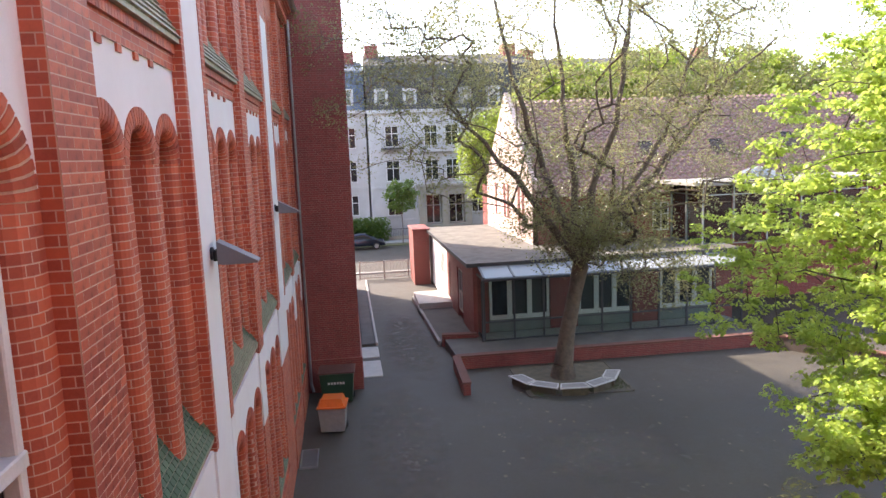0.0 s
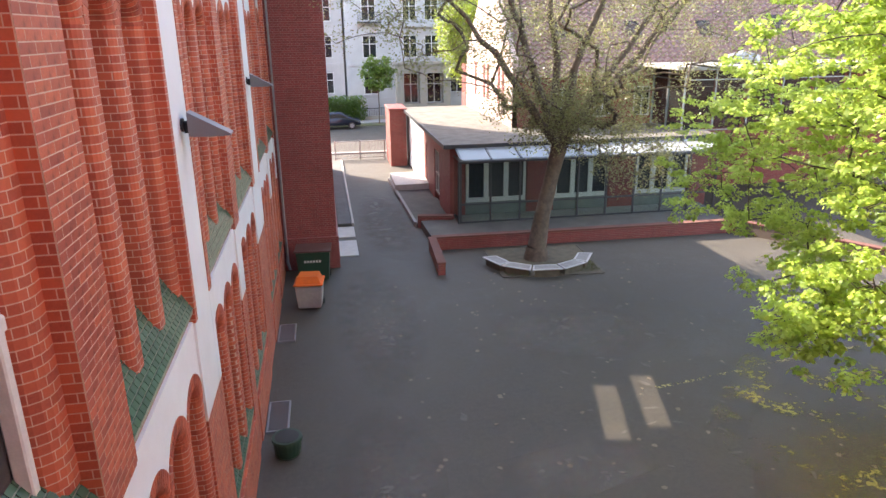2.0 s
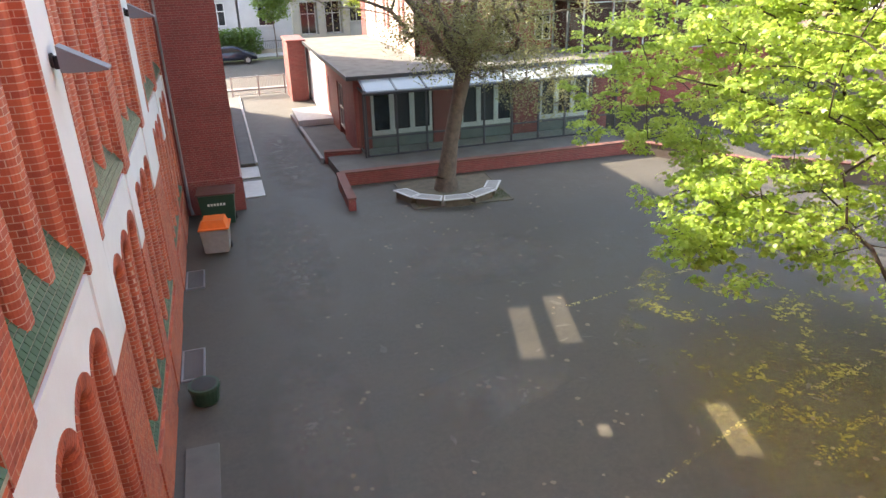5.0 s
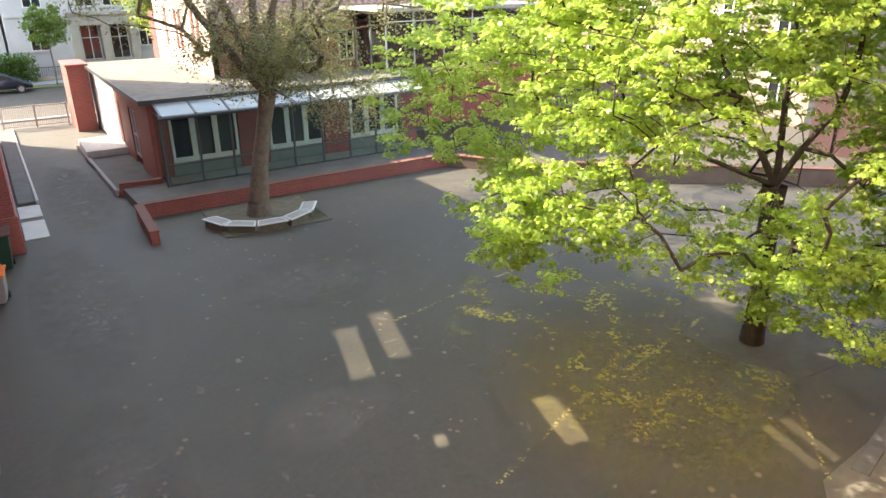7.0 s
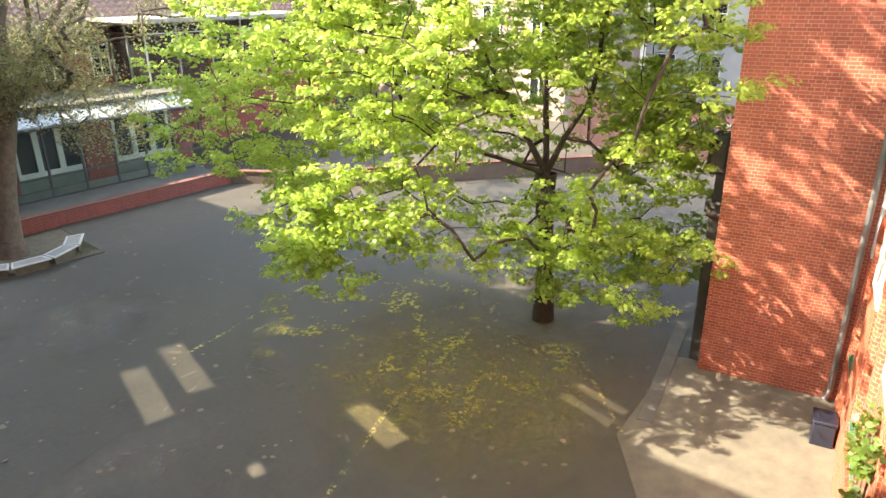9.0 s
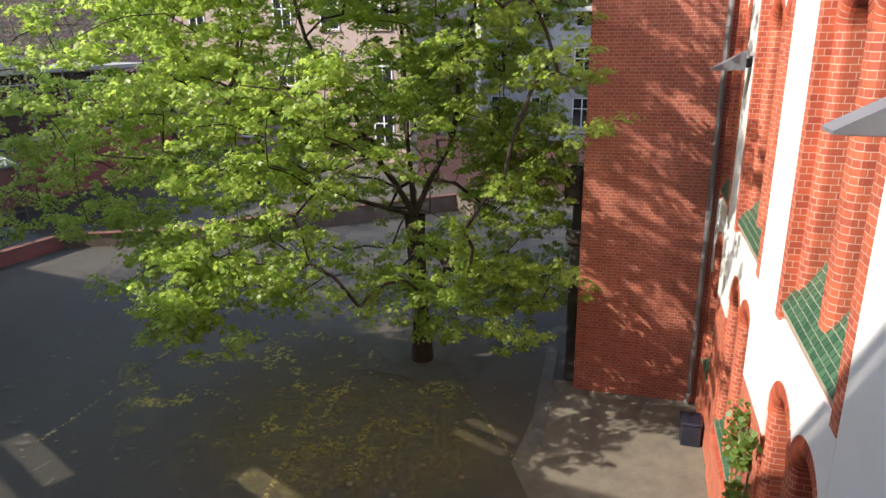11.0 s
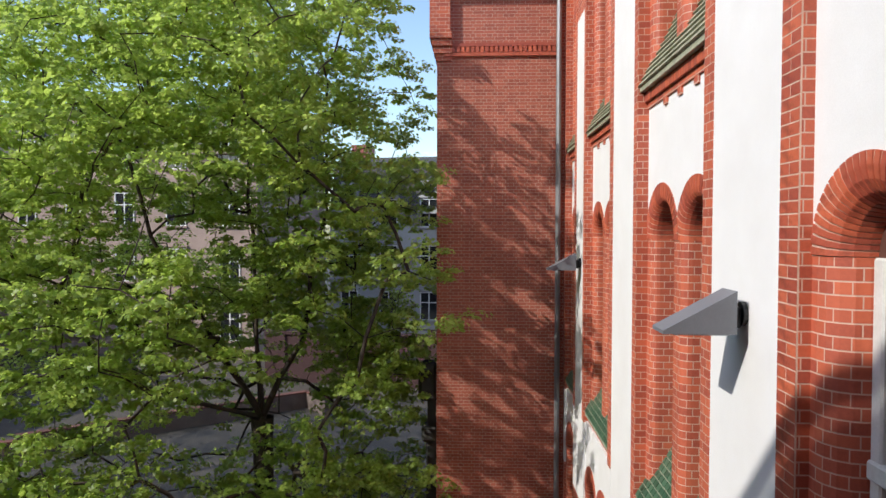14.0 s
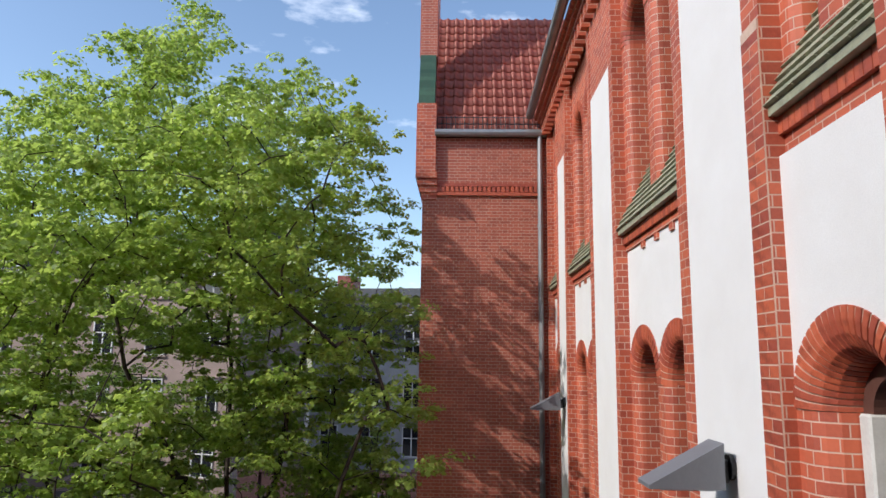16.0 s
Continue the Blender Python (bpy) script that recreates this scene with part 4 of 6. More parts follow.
low_wall([(5.62, 24.0), (5.74, 27.05), (19.0, 26.85)], (0.42, 0.5), (0.5, 0.5), "low red brick retaining wall of the terrace")
low_wall([(5.65, 30.45), (7.2, 30.2)], (0.5,), (0.5,), "low red brick wall at the steps")
bm = bmesh.new()
box(bm, 0, 10.0, -0.07, 0.07, 0, 0.24, 0.01)
whole("walk_kerb", bm, CONCRETE, "concrete kerb of the raised walk", "kerb", "structure", pose(5.55, 30.5, 0, 0, 0, 91.2))

# ---- glazed low building ----
low_house = thing("low_building", pose(7.2, 29.4, 0), "flat-roofed brick building with a glazed front", "building", kind="structure")
L_END = 12.6
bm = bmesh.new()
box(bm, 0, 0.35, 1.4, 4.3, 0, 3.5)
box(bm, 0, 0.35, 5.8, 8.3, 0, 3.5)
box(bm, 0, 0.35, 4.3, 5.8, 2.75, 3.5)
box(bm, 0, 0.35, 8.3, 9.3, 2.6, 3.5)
# Brick with shade in its colour, since these walls stand out of the sun.
part("side_wall", bm, BRICK_SHADED, low_house)
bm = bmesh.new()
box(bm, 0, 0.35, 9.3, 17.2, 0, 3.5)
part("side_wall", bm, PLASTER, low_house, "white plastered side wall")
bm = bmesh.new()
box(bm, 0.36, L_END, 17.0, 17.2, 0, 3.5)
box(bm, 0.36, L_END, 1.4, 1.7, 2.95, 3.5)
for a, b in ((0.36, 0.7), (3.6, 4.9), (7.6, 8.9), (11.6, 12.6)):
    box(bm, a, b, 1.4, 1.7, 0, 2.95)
part("front_wall", bm, BRICK_SHADED, low_house)
bm = bmesh.new()
box(bm, -0.3, L_END + 0.4, 1.1, 17.4, 3.5, 3.62)
part("flat_roof", bm, ROOF_FELT, low_house, "weathered felt roof")
bm = bmesh.new()
box(bm, -0.34, -0.3, 1.06, 17.4, 3.47, 3.65)
box(bm, -0.34, L_END + 0.4, 1.05, 1.1, 3.47, 3.65)
part("roof_edge", bm, DARK_FRAME, low_house, "dark metal roof edge")
bm = bmesh.new()
box(bm, 0.3, L_END, 5.6, 5.75, 0, 3.5)
box(bm, 0.3, L_END, 1.7, 5.7, 0.3, 0.4)
part("inner_wall", bm, ROOM, low_house)
# arched side door and slit windows
bm = bmesh.new()
box(bm, 0.1, 0.16, 4.35, 5.75, 0.55, 2.75)
dr = part("side_door", bm, GLASS_DARK, low_house)
bm = bmesh.new()
for y in (4.32, 5.0, 5.68):
    box(bm, 0.05, 0.2, y, y + 0.1, 0.55, 2.75, 0.01)
for z in (0.55, 1.5, 2.65):
    box(bm, 0.05, 0.2, 4.32, 5.78, z, z + 0.1, 0.01)
part("frame", bm, WHITE_FRAME, dr, "white door frame")
for y in (10.4, 11.0, 11.6):
    bm = bmesh.new()
    box(bm, -0.01, 0.05, y, y + 0.28, 1.6, 2.8)
    part("slit_window", bm, BRICK_SHADED, low_house)
bm = bmesh.new()
box(bm, -0.02, 0.16, 8.35, 9.25, 0.6, 2.6)
part("side_door", bm, BRICK_SHADED, low_house)
# doors behind the glass
for a, b in ((0.75, 3.55), (4.95, 7.55), (8.95, 11.55)):
    k = 3
    w = (b - a) / k
    for i in range(k):
        x0 = a + i * w
        bm = bmesh.new()
        box(bm, x0 + 0.02, x0 + w - 0.02, 1.5, 1.56, 0.92, 2.9)
        d = part("terrace_door", bm, PANE_DARK if (i + int(a)) % 3 else GLASS_DARK, low_house, "dark glazed door")
        bm = bmesh.new()
        box(bm, x0, x0 + 0.11, 1.42, 1.5, 0.92, 2.9)
        box(bm, x0 + w - 0.11, x0 + w - 0.004, 1.42, 1.5, 0.92, 2.9)
        box(bm, x0 + 0.11, x0 + w - 0.11, 1.42, 1.5, 0.92, 1.12)
        box(bm, x0 + 0.11, x0 + w - 0.11, 1.42, 1.5, 2.75, 2.9)
        part("frame", bm, WHITE_FRAME, d, "white frame")
    bm = bmesh.new()
    box(bm, a - 0.03, b + 0.03, 1.44, 1.62, 0.36, 0.91)
    part("window_plinth", bm, GREY_GREEN, low_house, "grey-green panel under the windows")
conserv = thing("conservatory", pose(7.4, 29.4, 0.36), "long lean-to conservatory of clear glass in dark frames", "conservatory")
n_b = 9
bm = bmesh.new()
box(bm, 0.0, 12.0, 0.05, 1.38, -0.34, 0.0)
part("floor_slab", bm, CONCRETE, conserv)
bw = 12.0 / n_b
for i in range(n_b + 1):
    bm = bmesh.new()
    box(bm, i * bw - 0.04, i * bw + 0.04, -0.04, 0.04, 0, 2.75, 0.008)
    part("post", bm, DARK_FRAME, conserv)
for z in (0.0, 0.8, 2.7):
    bm = bmesh.new()
    box(bm, 0, 12.0, -0.035, 0.035, z, z + 0.07)
    part("rail", bm, DARK_FRAME, conserv)
for z in (0.0, 2.7):
    bm = bmesh.new()
    box(bm, -0.04, 0.04, 0.04, 1.4, z, z + 0.07)
    part("rail", bm, DARK_FRAME, conserv)
bm = bmesh.new()
tube(bm, [(-0.1, -0.12, 2.72), (12.1, -0.12, 2.72)], 0.07, 8)
tube(bm, [(-0.1, -0.1, 2.7), (-0.1, -0.06, 0.0)], 0.045, 8)
part("gutter", bm, DARK_FRAME, conserv)
for i in range(n_b):
    for z0, z1 in ((0.08, 0.79), (0.88, 2.69)):
        bm = bmesh.new()
        box(bm, i * bw + 0.05, (i + 1) * bw - 0.05, -0.01, 0.01, z0, z1)
        p = part("pane", bm, GLASS_CLEAR, conserv)
        p.visible_shadow = False
    bm = bmesh.new()
    vs = [bm.verts.new(c) for c in ((i * bw + 0.05, -0.1, 2.79), ((i + 1) * bw - 0.05, -0.1, 2.79), ((i + 1) * bw - 0.05, 1.4, 3.2), (i * bw + 0.05, 1.4, 3.2))]
    ws = [bm.verts.new(v.co + Vector((0, 0, 0.025))) for v in vs]
    bm.faces.new(vs[::-1])
    bm.faces.new(ws)
    for q in range(4):
        bm.faces.new((vs[q], vs[(q + 1) % 4], ws[(q + 1) % 4], ws[q]))
    part("roof_pane", bm, GLASS_ROOF, conserv, "milky roof glass").visible_shadow = False
for i in range(n_b + 1):
    bm = bmesh.new()
    vs = [bm.verts.new(c) for c in ((i * bw - 0.04, -0.1, 2.77), (i * bw + 0.04, -0.1, 2.77), (i * bw + 0.04, 1.42, 3.18), (i * bw - 0.04, 1.42, 3.18))]
    ws = [bm.verts.new(v.co + Vector((0, 0, 0.07))) for v in vs]
    bm.faces.new(vs[::-1])
    bm.faces.new(ws)
    for q in range(4):
        bm.faces.new((vs[q], vs[(q + 1) % 4], ws[(q + 1) % 4], ws[q]))
    part("rafter", bm, DARK_FRAME, conserv)
bm = bmesh.new()
box(bm, -0.01, 0.01, 0.05, 1.38, 0.08, 2.69)
part("end_pane", bm, GLASS_CLEAR, conserv).visible_shadow = False

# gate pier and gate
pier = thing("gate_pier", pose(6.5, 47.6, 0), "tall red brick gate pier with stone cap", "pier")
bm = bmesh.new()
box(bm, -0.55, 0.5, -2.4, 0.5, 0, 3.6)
part("shaft", bm, BRICK_SHADED, pier)
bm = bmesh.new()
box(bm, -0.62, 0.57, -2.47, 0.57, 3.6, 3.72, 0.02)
part("cap", bm, BRICK_SHADED, pier)
gate = thing("gate", pose(2.4, 48.1, 0), "closed low grey steel bar gate across the drive", "gate")
bm = bmesh.new()
for x in (0.0, 1.7, 3.4):
    box(bm, x - 0.04, x + 0.04, -0.04, 0.04, 0, 1.35)
for z in (0.12, 1.25):
    box(bm, 0, 3.4, -0.025, 0.025, z, z + 0.05)
part("gate_frame", bm, GREY_SLAT, gate)
bm = bmesh.new()
box(bm, 0, 0.026, -0.012, 0.012, 0.15, 1.26)
gate_bar = finish("bar", bm, GREY_SLAT)
for i in range(34):
    piece("bar", gate_bar, gate, Matrix.Translation((0.046 + i * 0.1, 0, 0)))

# ---- tiled hall behind ----
hall = thing("hall", pose(11.3, 35.3, 0), "old brick hall with a weathered tiled roof and pale gable", "building", kind="structure")
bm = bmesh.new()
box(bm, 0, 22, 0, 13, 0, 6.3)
part("hall_wall", bm, BRICK_SHADED, hall)
bm = bmesh.new()
vs = [bm.verts.new(c) for c in ((-0.03, 0, 3.5), (-0.03, 11.2, 3.5), (-0.03, 11.2, 7.0), (-0.03, 5.6, 11.95), (-0.03, 0, 7.0))]
ws = [bm.verts.new(v.co + Vector((0.3, 0, 0))) for v in vs]
bm.faces.new(vs)
bm.faces.new(ws[::-1])
for i in range(5):
    bm.faces.new((vs[i], vs[(i + 1) % 5], ws[(i + 1) % 5], ws[i]))
gable = part("gable", bm, HOUSE_PINK, hall, "sunlit pale pink gable")
for y in (1.6, 2.5, 5.0, 5.9, 8.2):
    bm = bmesh.new()
    box(bm, -0.06, 0.0, y, y + 0.42, 4.6, 6.6)
    part("gable_window", bm, BRICK_SHADED, gable)
bm = bmesh.new()
rows = []
N_R, N_C = 24, 224
for j in range(N_R):
    for k in range(2):
        t = (j + k * 0.98) / N_R
        rows.append([bm.verts.new((0.0 + i * 22.6 / N_C, -0.5 + 6.1 * t, 6.05 + 5.4 * t + (0.0 if k else 0.09) + 0.06 * math.sin(i * math.pi / 2 + 0.6))) for i in range(N_C + 1)])
for u, v in zip(rows, rows[1:]):
    for i in range(N_C):
        bm.faces.new((u[i], u[i + 1], v[i + 1], v[i]))
me = part("hall_roof", bm, OLD_TILE, hall, "weathered red and grey pantiles")
bm = bmesh.new()
vs = [bm.verts.new(c) for c in ((0, 5.6, 11.42), (22.6, 5.6, 11.42), (22.6, 11.8, 6), (0, 11.8, 6), (0, -0.4, 6.0), (22.6, -0.4, 6.0))]
for q in ((0, 1, 2, 3), (4, 5, 2, 3), (0, 3, 4), (1, 5, 2)):
    bm.faces.new([vs[i] for i in q])
part("roof_bed", bm, OLD_TILE, hall)
for x, t in ((2.6, 0.35), (6.8, 0.35), (11.0, 0.35), (15.5, 0.4)):
    bm = bmesh.new()
    y, z = -0.5 + 6.1 * t, 6.05 + 5.4 * t
    vs = [bm.verts.new(c) for c in ((x, y, z + 0.12), (x + 0.8, y, z + 0.12), (x + 0.8, y + 0.75, z + 0.87), (x, y + 0.75, z + 0.87))]
    ws = [bm.verts.new(v.co + Vector((0, 0.1, -0.25))) for v in vs]
    bm.faces.new(vs)
    bm.faces.new(ws[::-1])
    for i in range(4):
        bm.faces.new((vs[i], vs[(i + 1) % 4], ws[(i + 1) % 4], ws[i]))
    part("skylight", bm, GLASS, hall, "grey skylight")
for x in (2.2, 4.4, 6.6):
    bm = bmesh.new()
    box(bm, x, x + 0.8, -0.04, 0.0, 4.1, 5.5)
    w2 = part("hall_window", bm, GLASS_DARK, hall)
    bm = bmesh.new()
    for a in (x - 0.05, x + 0.37, x + 0.78):
        box(bm, a, a + 0.07, -0.08, -0.03, 4.05, 5.55)
    for z in (4.05, 4.9, 5.5):
        box(bm, x, x + 0.8, -0.078, -0.03, z, z + 0.06)
    part("frame", bm, WHITE_FRAME, w2, "white window frame")
glass_box = thing("glass_hall", pose(18.9, 32.0, 3.62), "upper glazed hall with a thin flat roof", "glasshouse")
bm = bmesh.new()
for x in (0.0, 1.6, 3.4, 5.2, 7.0, 8.8):
    box(bm, x - 0.035, x + 0.035, -0.035, 0.035, 0, 2.9)
for y in (1.6, 3.2):
    box(bm, -0.05, 0.05, y - 0.05, y + 0.05, 0, 2.9)
for z in (0.0, 2.4, 2.87):
    box(bm, 0, 8.8, -0.025, 0.025, z, z + 0.05)
    box(bm, -0.025, 0.025, 0, 3.2, z, z + 0.05)
part("glass_frame", bm, ZINC, glass_box)
bm = bmesh.new()
box(bm, -0.9, 10.0, -0.9, 3.3, 2.95, 3.1)
part("flat_roof", bm, CONCRETE, glass_box)
for i, x in enumerate((0.0, 1.6, 3.4, 5.2, 7.0)):
    bm = bmesh.new()
    box(bm, x + 0.06, x + 1.5, -0.012, 0.012, 0.1, 2.82)
    part("pane", bm, GLASS, glass_box).visible_shadow = False
bm = bmesh.new()
box(bm, -0.012, 0.012, 0.06, 3.2, 0.1, 2.82)
part("pane", bm, GLASS, glass_box).visible_shadow = False
bm = bmesh.new()
box(bm, 2.6, 5.2, 0.6, 2.2, 3.1, 3.2)
tube(bm, [(2.8, 1.2, 3.2), (3.6, 1.2, 3.42), (4.4, 1.2, 3.2)], 0.3, 8)
part("roof_dome", bm, GLASS_ROOF, glass_box, "milky roof dome")

# ---- street side ----
def sash(bm_glass, bm_frame, x, z, w, h, y):
    box(bm_glass, x, x + w, y - 0.02, y + 0.03, z, z + h)
    for a in (x - 0.06, x + w / 2 - 0.04, x + w - 0.02):
        box(bm_frame, a, a + 0.08, y - 0.07, y + 0.0, z, z + h)
    for b in (z - 0.04, z + h * 0.62, z + h - 0.02):
        box(bm_frame, x - 0.06, x + w + 0.06, y - 0.065, y + 0.0, b, b + 0.07)


def town_house(x0, x1, y, floors, eave, roof_h, wall_mat, label, first=1.4, cols=4, skip=(), m=None, roof_mat=None, xs=None):
    """A rendered street house: storeys of sash windows, cornice and mansard roof. Its front looks towards -y."""
    h = thing("town_house", m or pose(0, 0, 0), label, "house")
    bm = bmesh.new()
    box(bm, x0, x1, y, y + 11, 0, eave)
    part("wall", bm, wall_mat, h)
    bm = bmesh.new()
    box(bm, x0 - 0.15, x1 + 0.15, y - 0.35, y, eave - 0.35, eave, 0.04)
    box(bm, x0, x1, y - 0.12, y, 0, first - 0.5)
    box(bm, x0, x1, y - 0.12, y, first + 2.75, first + 3.0)
    part("cornice", bm, wall_mat, h)
    bm = bmesh.new()
    prof = [(y - 0.1, eave), (y + 1.2, eave + roof_h * 0.75), (y + 5.5, eave + roof_h), (y + 9.8, eave + roof_h * 0.75), (y + 11, eave)]
    a = [bm.verts.new((x0, p, q)) for p, q in prof]
    b = [bm.verts.new((x1, p, q)) for p, q in prof]
    bm.faces.new(a)
    bm.faces.new(b[::-1])
    for i in range(5):
        bm.faces.new((a[i], b[i], b[(i + 1) % 5], a[(i + 1) % 5]))
    roof = part("roof", bm, roof_mat or SLATE, h)
    pitch = (x1 - x0) / cols
    for f in range(floors):
        for c in range(cols):
            if (f, c) in skip:
                continue
            x = (xs[c] if xs else x0 + pitch * (c + 0.5)) - 0.65
            z = first + f * 3.55
            g, fr = bmesh.new(), bmesh.new()
            sash(g, fr, x, z, 1.3, 2.05, y)
            w = part("window", g, GLASS_DARK, h)
            part("frame", fr, WHITE_FRAME, w)
            bm = bmesh.new()
            box(bm, x - 0.15, x + 1.45, y - 0.14, y, z - 0.16, z - 0.05, 0.01)
            part("sill", bm, wall_mat, w)
            bm = bmesh.new()
            box(bm, x - 0.18, x + 1.48, y - 0.16, y, z + 2.18, z + 2.3, 0.01)
            part("hood", bm, wall_mat, w)
    for c in range(cols):
        x = x0 + pitch * (c + 0.5) - 0.7
        bm = bmesh.new()
        box(bm, x, x + 1.4, y + 0.05, y + 1.5, eave + 0.3, eave + 2.2)
        d = part("dormer", bm, wall_mat, h)
        bm = bmesh.new()
        box(bm, x + 0.3, x + 1.1, y + 0.02, y + 0.1, eave + 0.6, eave + 1.9)
        part("pane", bm, GLASS_DARK, d)
    bm = bmesh.new()
    box(bm, x0 + 0.2, x0 + 1.6, y + 4.5, y + 6.5, eave + roof_h - 0.6, eave + roof_h + 1.0)
    part("chimney", bm, BRICK_SHADED, roof)
    bm = bmesh.new()
    box(bm, x1 - 2.2, x1 - 0.8, y + 4.5, y + 6.5, eave + roof_h - 0.6, eave + roof_h + 1.0)
    part("chimney", bm, BRICK_SHADED, roof)
    return h


house = town_house(4.4, 22.0, 72, 3, 13.2, 6.2, HOUSE_WHITE, "white rendered apartment house with balconies and slate mansard", 2.4, 6, xs=(6.75, 10.8, 13.0, 15.6, 17.8, 20.2), skip=((0, 1), (0, 2)))
for z in (9.2,):
    bm = bmesh.new()
    box(bm, 5.6, 7.9, 71.0, 72, z, z + 0.15)
    for i in range(22):
        box(bm, 5.62 + i * 0.105, 5.64 + i * 0.105, 71.02, 71.04, z + 0.15, z + 1.0)
    box(bm, 5.6, 7.9, 71.0, 71.05, z + 1.0, z + 1.06)
    part("balcony", bm, DARK_FRAME, house, "dark railed balcony")
bm = bmesh.new()
for x0, x1, z0, z1 in ((9.2, 9.9, 0.4, 5.2), (11.6, 12.3, 0.4, 5.2), (14.0, 14.7, 0.4, 5.2), (9.9, 11.6, 0.4, 1.4), (12.3, 14.0, 0.4, 1.4), (9.9, 11.6, 4.4, 5.2), (12.3, 14.0, 4.4, 5.2)):
    box(bm, x0, x1, 70.7, 72, z0, z1)
box(bm, 9.0, 14.9, 70.55, 72, 5.2, 5.5, 0.04)
porch = part("porch", bm, BEIGE, house, "beige stone loggia")
for x in (9.9, 12.3):
    g, fr = bmesh.new(), bmesh.new()
    sash(g, fr, x + 0.15, 1.45, 1.4, 2.9, 71.7)
    part("pane", g, GLASS_DARK, porch)
    part("frame", fr, WHITE_FRAME, porch)
for x, w in ((10.8, 1.3), (13.0, 1.3)):
    bm = bmesh.new()
    box(bm, x - 1.1, x + 1.1, 71.5, 72, 8.8, 9.3, 0.03)
    part("sill", bm, HOUSE_WHITE, house)
sheet("verge", [(-8, 65.6), (20, 65.6), (20, 67.1), (-8, 67.1)], 0.05, GRASS, "thin grass verge along the far street", "grass", thick=0.05)
town_house(-14, 4.2, 74, 3, 13.4, 5.6, HOUSE_WHITE, "pale rendered house with a blue-grey slate roof", 2.4, 5, roof_mat=plain("blue_slate", (0.12, 0.16, 0.21), (0.09, 0.12, 0.16), rough=0.6, scale=2))
town_house(22.2, 46, 74, 3, 13.0, 6.0, HOUSE_WHITE, "pale rendered row house behind the hall", 2.4, 6)
bm = bmesh.new()
box(bm, -80, 120, 50.5, 51.0, 0, 0.1, 0.02)
box(bm, -80, 120, 67.2, 69.5, 0, 0.12, 0.02)
whole("street_pavement", bm, CONCRETE, "pale concrete street pavement", "pavement", "structure")
fence = thing("garden_fence", pose(0, 0, 0), "dark garden fence on a low stone base", "fence")
bm = bmesh.new()
box(bm, -6, 20, 69.6, 69.85, 0, 0.45)
part("fence_base", bm, BEIGE, fence)
bm = bmesh.new()
for i in range(150):
    box(bm, -6 + i * 0.173, -5.97 + i * 0.173, 69.7, 69.73, 0.45, 1.25)
box(bm, -6, 20, 69.69, 69.74, 1.15, 1.2)
part("fence_bars", bm, DARK_FRAME, fence)


def car(m, label):
    c = thing("car", m, label, "car")
    prof = [(-2.15, 0.35), (-2.2, 0.75), (-2.05, 0.92), (-1.55, 0.98), (-0.95, 1.42), (0.3, 1.46), (0.75, 1.3), (1.2, 0.98), (2.0, 0.84), (2.18, 0.6), (2.15, 0.33)]
    bm = bmesh.new()
    prism(bm, prof, -0.86, 0.86)
    bmesh.ops.bevel(bm, geom=[e for e in bm.edges if abs(e.verts[0].co.y - e.verts[1].co.y) < 0.01], offset=0.07, segments=2, affect="EDGES")
    part("body", bm, CAR_PAINT, c, smooth=True)
    bm = bmesh.new()
    prism(bm, [(-1.35, 1.02), (-0.88, 1.36), (0.26, 1.39), (0.66, 1.25), (1.0, 1.02)], -0.872, 0.872)
    part("side_window", bm, GLASS_DARK, c)
    for x in (-1.35, 1.35):
        for y in (-0.8, 0.8):
            bm = bmesh.new()
            tube(bm, [(x, y - 0.1, 0.32), (x, y + 0.1, 0.32)], 0.32, 18)
            wh = part("wheel", bm, RUBBER, c)
            bm = bmesh.new()
            tube(bm, [(x, y - 0.11, 0.32), (x, y + 0.11, 0.32)], 0.2, 14)
            part("rim", bm, ZINC, wh)
    for y in (-0.7, 0.45):
        bm = bmesh.new()
        box(bm, 2.1, 2.19, y, y + 0.25, 0.62, 0.76)
        part("headlight", bm, GLASS_ROOF, c)
    return c


car(pose(2.9, 64.6, 0, 0, 0, 3), "dark blue car parked at the far kerb")


